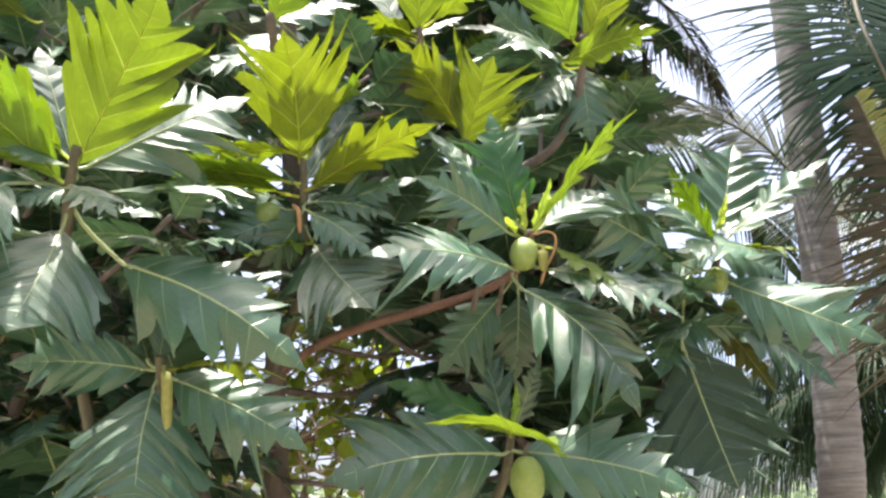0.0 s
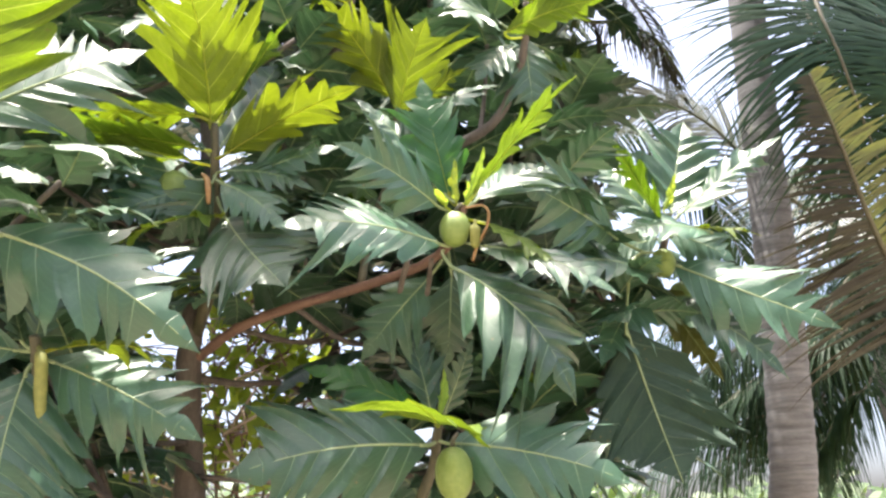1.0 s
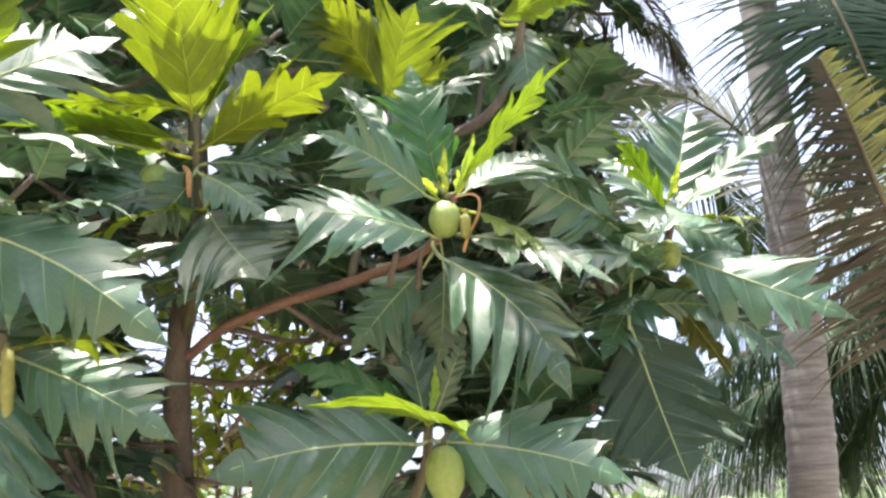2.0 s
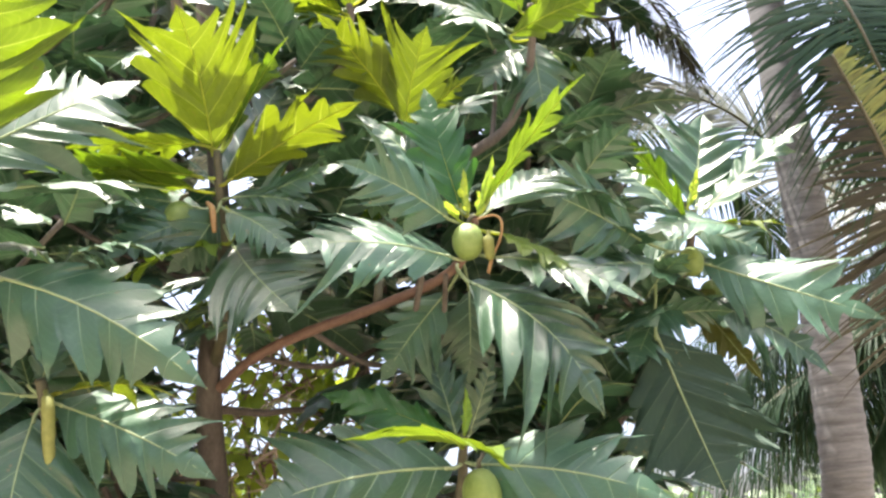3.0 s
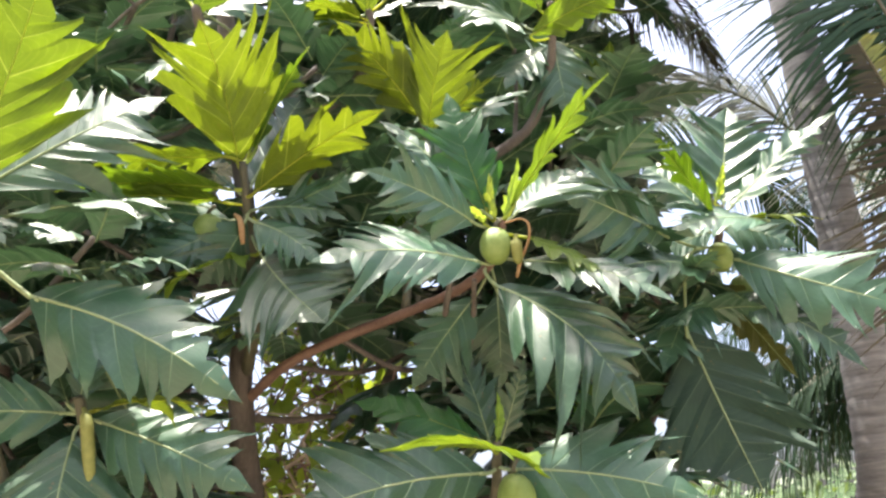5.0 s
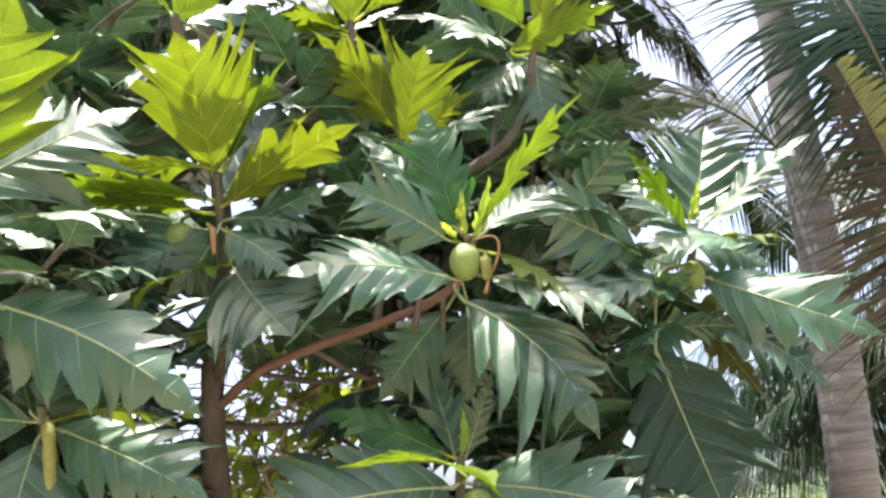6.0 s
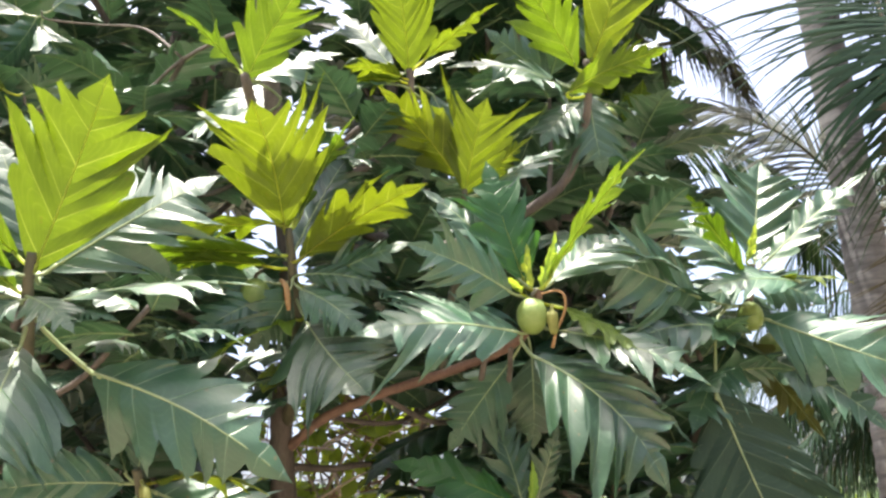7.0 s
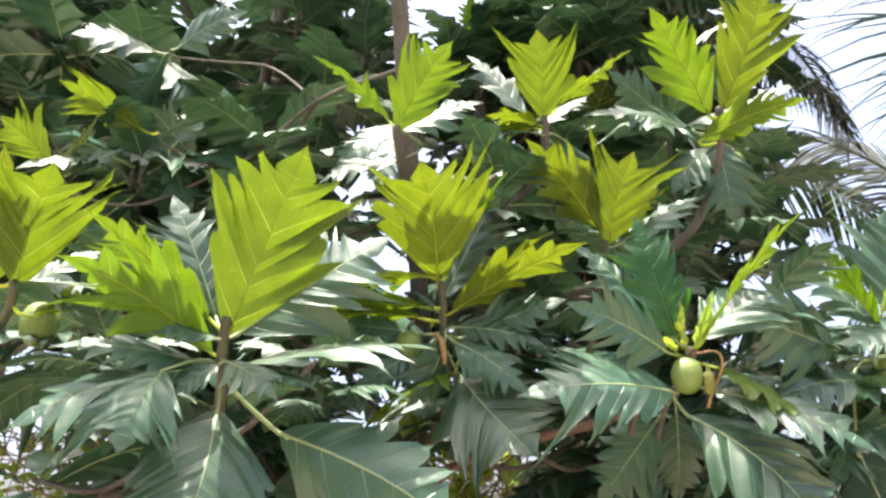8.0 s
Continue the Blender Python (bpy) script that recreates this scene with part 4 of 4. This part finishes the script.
# ---- breadfruit trees behind ----
def back_tree(at, height, shoots, seed, spread, lime=0):
    rng = random.Random(seed)
    t = thing("breadfruit_tree", "taller breadfruit tree with dark shaded leaves behind", "tree", at, "breadfruit trees behind")
    inv = Matrix.Translation(-Vector(at))
    foot = Vector(at)
    line = [foot + Vector((rng.uniform(-0.1, 0.1) * k, rng.uniform(-0.1, 0.1) * k, height * k / 4 - 0.1)) for k in range(5)]
    tr = branch_of(t, "trunk", line, 0.09, 0.035, BARK)
    tr.matrix_parent_inverse = inv
    for i in range(shoots):
        h = rng.uniform(0.50, 1.0)
        root = line[0].lerp(line[-1], h * 0.9)
        a = i * 2.4 + rng.random()
        out = spread * rng.uniform(0.35, 1.0) * (1.1 - 0.5 * h)
        tip = root + Vector((math.cos(a) * out, math.sin(a) * out, rng.uniform(0.2, 0.9)))
        b = branch_of(t, "branch", [root, root.lerp(tip, 0.5) + Vector((0, 0, -0.12)), tip], 0.035, 0.014, BARK)
        b.matrix_parent_inverse = inv
        rosette(b, tip, 9, rng, 1.15)
        if lime and i % lime == 0:
            for k in range(3):
                y = Vector((rng.uniform(-0.6, 0.6), rng.uniform(-0.7, -0.1), 1.0)).normalized()
                n = Vector((rng.uniform(-0.3, 0.3), 0.8, 0.5))
                n = (n - y * n.dot(y)).normalized()
                m = Matrix((y.cross(n), y, n)).transposed().to_4x4() @ Matrix.Scale(rng.uniform(0.6, 0.8), 4)
                m.translation = tip + y * 0.03
                ob = new("leaf", rng.choice(YOUNG_PATTERNS))
                ob.parent = b
                ob.matrix_world = m


for foot, tall, shoots, wide, lime in (((-2.20, 4.85), 6.2, 26, 1.5, 0), ((-2.15, 5.25), 3.3, 16, 1.0, 0), ((0.80, 5.00), 3.0, 16, 0.75, 0), ((-0.35, 5.50), 6.4, 18, 0.95, 2), ((-3.628, 4.696), 6.5, 22, 1.7, 0),
                                       ((0.348, 5.245), 6.2, 26, 1.3, 2), ((-2.457, 4.130), 5.2, 24, 1.3, 0), ((-4.313, 4.238), 6.0, 20, 1.6, 0), ((-3.430, 6.180), 8.0, 24, 2.2, 0),
                                       ((0.483, 5.992), 6.6, 28, 1.5, 3), ((-6.098, 6.267), 8.5, 24, 2.4, 0)):
    back_tree((foot[0], foot[1], 0.0), tall, shoots, int(tall * 100 + shoots), wide, lime)


# ---- coconut palms ----
def palm_trunk(palm, line, r0, r1, inv):
    pts = spline(line, 30)
    k = len(pts) - 1
    radii = [(r0 + (r1 - r0) * i / k) * (1.0 + (0.05 if i % 3 == 0 else 0.0) + (0.25 * max(0, 1 - i / 12))) for i in range(k + 1)]
    verts, faces = tube(pts, radii, 20, 0, 0.03, random.Random(8))
    ob = mesh_object("trunk", verts, faces, (PALM_BARK,), palm, "grey ringed palm trunk")
    ob.matrix_parent_inverse = inv
    return pts


def frond(palm, points, inv, leaflet, droop, seed, material=None, pairs=46, wide=0.028, r0=0.018, first=0.06, sides=(1, 1), slant=0.6, side_dir=None, dry=None, single=False, lift=0.0, grow=0.7, taper=0.0):
    """A palm frond: a tapering midrib with two rows of narrow hanging leaflets."""
    rng = random.Random(seed)
    material = material or PALM_LEAF
    line = spline(points, 12)
    k = len(line) - 1
    rv, rf = tube(line, [r0 * (1 - 0.85 * i / k) + 0.002 for i in range(k + 1)], 6)
    fr = mesh_object("frond", rv, rf, (PALM_RACHIS,), palm, "drooping coconut frond with narrow leaflets")
    fr.matrix_parent_inverse = inv
    parts = {0: ([], [], []), 1: ([], [], [])}
    for s in (0, 1):
        for j in range(pairs):
            if not sides[s]:
                continue
            t = first + (1 - first) * (j + 0.5 * s) / pairs
            i = min(int(t * k), k - 1)
            p = line[i].lerp(line[i + 1], t * k - i)
            ahead = (line[i + 1] - line[i]).normalized()
            out = Vector(side_dir) if side_dir else ahead.cross(Vector((0, 0, 1)))
            out = (out - ahead * out.dot(ahead)).normalized() * (1 if s else -1)
            lean = slant + grow * t * t + rng.uniform(-0.12, 0.12)
            d = (out + ahead * lean + Vector((0, 0, rng.uniform(-0.1, 0.15) + lift * s))).normalized()
            size = leaflet * (0.55 + 0.45 * math.sin(math.pi * min(1, t * 0.8 + 0.2))) * rng.uniform(0.8, 1.1) * (1 - taper * t)
            w = wide * rng.uniform(0.75, 1.15)
            vs, fs, us = parts[s]
            begin = len(vs)
            q = p.copy()
            steps = 5
            n0 = d.cross(Vector((0, 0, 1)).cross(d)).normalized()
            flat = (ahead - d * ahead.dot(d)).normalized()
            fall = droop * rng.uniform(0.7, 1.3)
            for a in range(steps + 1):
                g = a / steps
                ww = w * (0.45 + 1.1 * g if g < 0.35 else 0.84 * (1 - g) / 0.65 + 0.03)
                ridge = n0 * ww * 0.30
                vs += [q - flat * ww * 0.5, q + ridge, q + flat * ww * 0.5]
                us += [(g, 0.0), (g, 0.5), (g, 1.0)]
                d = (d + Vector((0, 0, -fall / steps))).normalized()
                q = q + d * size / steps
            if single:
                quads = [(3 * a, 3 * a + 1, 3 * a + 4, 3 * a + 3) for a in range(steps)] + [(3 * a + 1, 3 * a + 2, 3 * a + 5, 3 * a + 4) for a in range(steps)]
                mesh_object("leaflet", [v - p for v in vs[begin:]], quads, ((dry if (dry and s == 1) else material),), fr, "", us[begin:]).location = p
                del vs[begin:], us[begin:]
                continue
            for a in range(steps):
                b = begin + 3 * a
                fs += [(b, b + 1, b + 4, b + 3), (b + 1, b + 2, b + 5, b + 4)]
    for s in (0, 1):
        vs, fs, us = parts[s]
        if vs:
            ob = mesh_object("leaflet_row", vs, fs, ((dry if (dry and s == 1) else material),), fr, "row of narrow pointed leaflets", us)
            tagged(ob, "", "", "", "stuff")
    return fr


def palm_thing(at, label):
    p = thing("coconut_palm", label, "palm tree", at, "coconut palms")
    return p, Matrix.Translation(-Vector(at))


PALM_FOOT = (2.235, 5.279, 1.364)
palm, inv = palm_thing((PALM_FOOT[0], PALM_FOOT[1], 0.0), "tall coconut palm with a grey ringed leaning trunk")
TOP = Vector((2.550, 5.005, 7.210))
palm_trunk(palm, [(PALM_FOOT[0] + 0.05, PALM_FOOT[1], -0.1), PALM_FOOT, (2.242, 5.086, 1.945), (2.323, 5.040, 3.093), (2.401, 5.035, 4.494), TOP], 0.135, 0.115, inv)
# fronds that hang over from above and from beside
SIDE = (1.0, 0.25, 0.0)
frond(palm, [TOP, (2.697, 4.442, 5.727), (2.720, 4.276, 4.741), (2.901, 4.250, 4.230), (3.189, 4.276, 3.864)], inv, 0.95, 0.5, 27, pairs=72, wide=0.032, slant=0.25, side_dir=SIDE)
frond(palm, [TOP, (2.729, 4.719, 6.129), (2.766, 4.601, 5.299), (2.987, 4.631, 4.636), (3.174, 4.733, 4.068)], inv, 0.9, 0.5, 28, pairs=66, wide=0.032, slant=0.25, side_dir=SIDE)
frond(palm, [(3.727, 5.203, 2.786), (3.311, 4.951, 3.193), (3.010, 4.741, 3.484), (2.776, 4.587, 3.905)], inv, 0.8, 0.6, 29, pairs=44, wide=0.024, slant=0.2, side_dir=SIDE)
frond(palm, [TOP, (2.336, 4.035, 5.119), (2.152, 3.756, 4.157), (2.198, 3.718, 3.686), (2.355, 3.855, 3.168)], inv, 1.25, 0.80, 21, pairs=112, wide=0.029, slant=-0.10, side_dir=SIDE, single=True, grow=0.25)
CROWN = Vector((0.12, 0.30, 0.15))
frond(palm, [TOP + CROWN] + [Vector(p) + CROWN for p in ((2.336, 4.035, 5.119), (2.152, 3.756, 4.157), (2.198, 3.718, 3.686), (2.355, 3.855, 3.168))], inv, 0.58, 0.45, 71, pairs=110, wide=0.036, slant=0.1, side_dir=SIDE, grow=0.4)
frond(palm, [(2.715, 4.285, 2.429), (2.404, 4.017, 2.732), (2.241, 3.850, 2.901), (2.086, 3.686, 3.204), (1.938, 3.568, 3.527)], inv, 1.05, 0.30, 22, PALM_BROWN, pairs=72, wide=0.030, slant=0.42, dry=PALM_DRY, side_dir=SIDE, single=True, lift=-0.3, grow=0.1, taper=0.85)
frond(palm, [TOP, (2.892, 4.275, 5.594), (2.814, 4.033, 4.532), (2.866, 4.149, 3.646)], inv, 0.85, 0.5, 23, pairs=84, wide=0.034, slant=0.2, side_dir=SIDE)
frond(palm, [TOP, (2.573, 4.126, 5.436), (2.596, 3.987, 4.378), (2.686, 3.979, 3.822)], inv, 0.80, 0.4, 25, pairs=84, wide=0.034, slant=0.2, side_dir=SIDE)
frond(palm, [TOP, (3.154, 5.247, 6.903), (3.799, 5.491, 5.764), (4.088, 6.047, 4.075), (4.047, 6.415, 2.847)], inv, 0.9, 0.9, 24, pairs=70, wide=0.026)

P2 = (1.235, 7.287, 3.727)
second, inv2 = palm_thing((P2[0], P2[1], 0.0), "coconut palm with hanging brown-green fronds behind")
T2 = Vector((1.435, 6.581, 6.668))
palm_trunk(second, [(P2[0], P2[1], -0.1), P2, (1.299, 7.004, 5.013), T2], 0.14, 0.12, inv2)
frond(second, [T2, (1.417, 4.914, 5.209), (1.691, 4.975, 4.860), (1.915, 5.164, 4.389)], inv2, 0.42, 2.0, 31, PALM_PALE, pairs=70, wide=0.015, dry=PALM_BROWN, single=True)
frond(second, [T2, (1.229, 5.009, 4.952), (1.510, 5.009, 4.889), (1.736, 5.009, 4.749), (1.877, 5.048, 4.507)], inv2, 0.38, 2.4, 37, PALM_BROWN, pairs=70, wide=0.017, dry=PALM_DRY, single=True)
frond(second, [T2, (1.510, 6.465, 5.034), (2.031, 6.382, 4.732), (2.499, 6.448, 4.317), (2.800, 6.603, 3.661)], inv2, 0.85, 1.4, 36, pairs=80, wide=0.036)
frond(second, [T2, (1.262, 6.309, 5.698), (1.361, 6.477, 4.994), (1.379, 6.708, 4.401)], inv2, 0.8, 2.0, 33, pairs=90, wide=0.045)
frond(second, [T2, (0.842, 6.557, 6.689), (0.283, 6.691, 6.306), (-0.074, 6.930, 5.664)], inv2, 0.7, 1.2, 35, pairs=80, wide=0.040)

P3 = (4.717, 8.099, 3.252)
third, inv3 = palm_thing((P3[0], P3[1], 0.0), "lower coconut palm with many hanging fronds behind")
T3 = Vector((4.704, 7.650, 4.133))
palm_trunk(third, [(P3[0], P3[1], -0.1), P3, T3], 0.14, 0.12, inv3)
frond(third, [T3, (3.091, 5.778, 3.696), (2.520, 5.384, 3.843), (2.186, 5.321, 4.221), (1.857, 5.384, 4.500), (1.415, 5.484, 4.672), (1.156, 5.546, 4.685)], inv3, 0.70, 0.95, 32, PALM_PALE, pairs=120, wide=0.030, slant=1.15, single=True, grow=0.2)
frond(third, [T3, (3.773, 7.075, 4.446), (3.043, 7.134, 3.690), (2.595, 7.511, 2.689)], inv3, 0.85, 1.5, 41, pairs=80, wide=0.025)
frond(third, [T3, (3.854, 7.023, 4.032), (3.277, 7.191, 3.284), (3.025, 7.605, 2.199)], inv3, 0.85, 1.5, 42, pairs=80, wide=0.025)
frond(third, [T3, (4.043, 7.102, 3.840), (3.657, 7.277, 3.088), (3.504, 7.695, 1.999)], inv3, 0.85, 1.5, 43, pairs=80, wide=0.025)
frond(third, [T3, (3.879, 7.343, 4.868), (2.949, 7.448, 4.258), (2.367, 7.810, 3.286)], inv3, 0.85, 1.5, 44, pairs=80, wide=0.025)
frond(third, [T3, (4.022, 7.414, 4.418), (3.301, 7.598, 3.619), (2.874, 8.037, 2.458)], inv3, 0.85, 1.5, 45, pairs=80, wide=0.025)
frond(third, [T3, (4.076, 7.081, 3.620), (3.836, 7.273, 2.832), (3.741, 7.618, 1.937)], inv3, 0.85, 1.5, 46, pairs=80, wide=0.025)
frond(third, [T3, (3.898, 7.741, 4.949), (2.962, 7.980, 3.994), (2.220, 8.478, 2.658)], inv3, 0.85, 1.5, 47, pairs=80, wide=0.025)
frond(third, [T3, (3.903, 6.439, 3.881), (3.503, 6.398, 3.407), (3.077, 6.504, 2.826)], inv3, 0.8, 1.3, 48, pairs=80, wide=0.025)
frond(third, [T3, (3.719, 6.784, 3.533), (3.079, 6.930, 2.836), (2.557, 7.042, 2.512)], inv3, 0.8, 1.5, 49, pairs=80, wide=0.025)
frond(third, [T3, (4.145, 7.783, 3.751), (2.999, 7.874, 3.164), (2.139, 7.916, 2.996)], inv3, 0.8, 1.6, 50, pairs=80, wide=0.025)
frond(third, [T3, (4.520, 7.408, 4.744), (3.941, 7.218, 4.918), (3.392, 7.331, 4.590)], inv3, 0.8, 1.6, 51, pairs=80, wide=0.025)
frond(third, [T3, (3.413, 6.714, 3.139), (2.692, 6.555, 2.946), (1.987, 6.585, 2.544)], inv3, 0.75, 2.6, 52, pairs=90, wide=0.025)
frond(third, [T3, (3.698, 7.216, 2.971), (3.029, 7.043, 2.817), (2.365, 7.101, 2.347)], inv3, 0.75, 2.6, 53, pairs=90, wide=0.025)
frond(third, [T3, (3.476, 6.427, 3.053), (3.118, 6.377, 2.880), (2.844, 6.520, 2.495)], inv3, 0.75, 2.4, 54, pairs=90, wide=0.025)
frond(third, [T3, (4.235, 8.293, 4.103), (3.050, 8.393, 3.764), (1.841, 8.682, 2.937)], inv3, 0.85, 2.4, 55, pairs=90, wide=0.025)
frond(third, [T3, (3.615, 7.494, 3.356), (2.780, 7.608, 3.005), (2.033, 7.836, 2.365)], inv3, 0.85, 2.4, 57, pairs=90, wide=0.025)
frond(third, [T3, (4.139, 9.042, 3.271), (3.145, 9.113, 3.021), (2.013, 9.311, 2.433)], inv3, 0.9, 2.4, 58, pairs=90, wide=0.025)
frond(third, [T3, (4.639, 8.974, 3.482), (3.876, 9.165, 2.938), (3.279, 9.495, 2.045)], inv3, 0.9, 2.2, 59, pairs=90, wide=0.025)
frond(third, [T3, (3.682, 7.337, 2.658), (3.054, 7.280, 2.484), (2.328, 7.371, 2.201)], inv3, 0.8, 2.0, 60, pairs=60, wide=0.025)
frond(third, [T3, (4.060, 8.014, 3.150), (3.194, 8.016, 2.809), (2.227, 8.055, 2.645)], inv3, 0.85, 2.0, 61, pairs=60, wide=0.025)
frond(third, [T3, (3.483, 7.146, 2.583), (2.782, 7.084, 2.418), (1.887, 7.231, 1.979)], inv3, 0.8, 2.2, 62, pairs=90, wide=0.028)
frond(third, [T3, (4.297, 8.461, 2.568), (3.581, 8.390, 2.425), (2.574, 8.528, 2.002)], inv3, 0.9, 2.2, 63, pairs=90, wide=0.032)
frond(third, [T3, (4.540, 9.697, 3.269), (3.342, 9.791, 2.945), (1.866, 9.993, 2.324)], inv3, 1.0, 2.2, 64, pairs=90, wide=0.04)
frond(third, [T3, (3.732, 6.660, 2.745), (3.447, 6.644, 2.492), (3.212, 6.790, 2.099)], inv3, 0.75, 2.4, 56, pairs=90, wide=0.025)


# ---- shrub behind the limb ----
def shrub(at, tips, seed, leaf_size=0.085):
    rng = random.Random(seed)
    sh = thing("shrub", "sunlit yellow-green shrub with small rounded leaves and bare twigs", "shrub", at)
    inv = Matrix.Translation(-Vector(at))
    foot = Vector(at)
    vs, fs, us = [], [], []
    for tip in tips:
        tip = Vector(tip)
        mid = foot.lerp(tip, 0.6) + Vector((rng.uniform(-0.15, 0.15), rng.uniform(-0.15, 0.15), 0.1))
        st = branch_of(sh, "stem", [foot, mid, tip], 0.012, 0.004, TWIG)
        st.matrix_parent_inverse = inv
        for k in range(66):
            c = tip + Vector((rng.gauss(0, 0.16), rng.gauss(0, 0.16), rng.gauss(0, 0.15)))
            y = Vector((rng.gauss(0, 1), rng.gauss(0, 1), rng.gauss(-0.2, 0.7))).normalized()
            x = y.orthogonal().normalized()
            x = (x + y.cross(x) * rng.uniform(-1, 1)).normalized()
            z = x.cross(y)
            L = leaf_size * rng.choice((0.5, 0.7, 0.9, 1.2, 1.5)) * rng.uniform(0.8, 1.1)
            b = len(vs)
            for (px, py, pz) in ((0, 0, 0), (0.32, 0.3, 0.05), (0.36, 0.6, 0.05), (0, 1.05, -0.05), (-0.36, 0.6, 0.05), (-0.32, 0.3, 0.05), (0, 0.45, -0.02)):
                vs.append(c + x * px * L + y * py * L + z * pz * L)
                us.append((py, px))
            fs += [(b, b + 1, b + 6), (b + 1, b + 2, b + 6), (b + 2, b + 3, b + 6), (b + 3, b + 4, b + 6), (b + 4, b + 5, b + 6), (b + 5, b, b + 6)]
    for count, bark, words in ((150, DRY_TWIG, "thin pale dry twigs"), (150, LIMB_BARK, "thin red-brown twigs")):
        bare_v, bare_f = [], []
        for k in range(count):
            tip = Vector(rng.choice(tips)) + Vector((rng.gauss(0, 0.22), rng.gauss(0, 0.2), rng.gauss(-0.05, 0.22)))
            way = Vector((rng.gauss(0, 1), rng.gauss(0, 0.6), rng.gauss(0.4, 0.6))).normalized() * rng.uniform(0.15, 0.55)
            sag = Vector((rng.uniform(-0.04, 0.04), 0, rng.uniform(-0.03, 0.06)))
            thick = rng.choice((0.004, 0.005, 0.006, 0.009))
            tv, tf = tube([tip, tip + way * 0.5 + sag, tip + way], [thick, thick * 0.8, thick * 0.4], 5, len(bare_v))
            bare_v, bare_f = bare_v + tv, bare_f + tf
        bare = mesh_object("twig_tangle", bare_v, bare_f, (bark,), sh, words)
        bare.matrix_parent_inverse = inv
        tagged(bare, "", "", "", "stuff")
    ob = mesh_object("foliage", vs, fs, (SHRUB_LEAF,), sh, "small rounded yellow-green leaves", us)
    ob.matrix_parent_inverse = inv
    tagged(ob, "", "", "", "stuff")


SH = (-0.857, 5.096, 1.766)
shrub((SH[0], SH[1], 0.0), [(-1.025, 4.607, 2.739), (-0.810, 4.746, 2.671), (-0.561, 4.767, 2.633), (-0.952, 4.643, 2.374), (-0.679, 4.776, 2.326), (-0.495, 4.949, 2.447), (-1.083, 4.724, 2.155), (-0.814, 4.735, 2.145), (-0.566, 4.847, 2.151), (-1.369, 4.881, 2.008), (-0.975, 4.815, 1.928)], 9)
SH = (-2.224, 5.478, 1.517)
shrub((SH[0], SH[1], 0.0), [(-2.311, 4.495, 2.061), (-2.130, 4.544, 1.945), (-2.429, 4.405, 2.291), (-3.119, 4.465, 2.396), (-2.799, 4.498, 2.418), (-2.914, 4.426, 2.572)], 10)


# ---- far tree belt ----
def far_belt():
    rng = random.Random(77)
    vs, fs, us = [], [], []
    for k in range(32000):
        a = rng.uniform(-180, 180)
        r = rng.uniform(26, 40)
        # beside and behind the camera an added, unseen rise blocks low sky light
        top = (3.2 if abs(a) < 60 else 7.5 if abs(a) < 100 else 12.0) + 1.2 * noise.noise((a * 0.09, 3.1, 0)) + 0.6 * noise.noise((a * 0.4, 9.1, 0))
        c = Vector((math.sin(radians(a)) * r, math.cos(radians(a)) * r, rng.uniform(0.0, 1.0) ** 0.7 * top))
        y = Vector((rng.gauss(0, 1), rng.gauss(0, 1), rng.gauss(0, 0.6))).normalized()
        x = y.orthogonal().normalized()
        L = rng.uniform(0.25, 0.7) * (1 if abs(a) < 60 else 1.8)
        b = len(vs)
        vs += [c - x * 0.3 * L, c + y * 0.6 * L, c + x * 0.3 * L, c - y * 0.5 * L]
        us += [(0, 0)] * 4
        fs.append((b, b + 1, b + 2, b + 3))
    tagged(mesh_object("tree_belt", vs, fs, (FAR_LEAF,), None, "", us), "low hazy green belt of far trees, raised out of view to block sky light", "trees", "", "stuff")


far_belt()
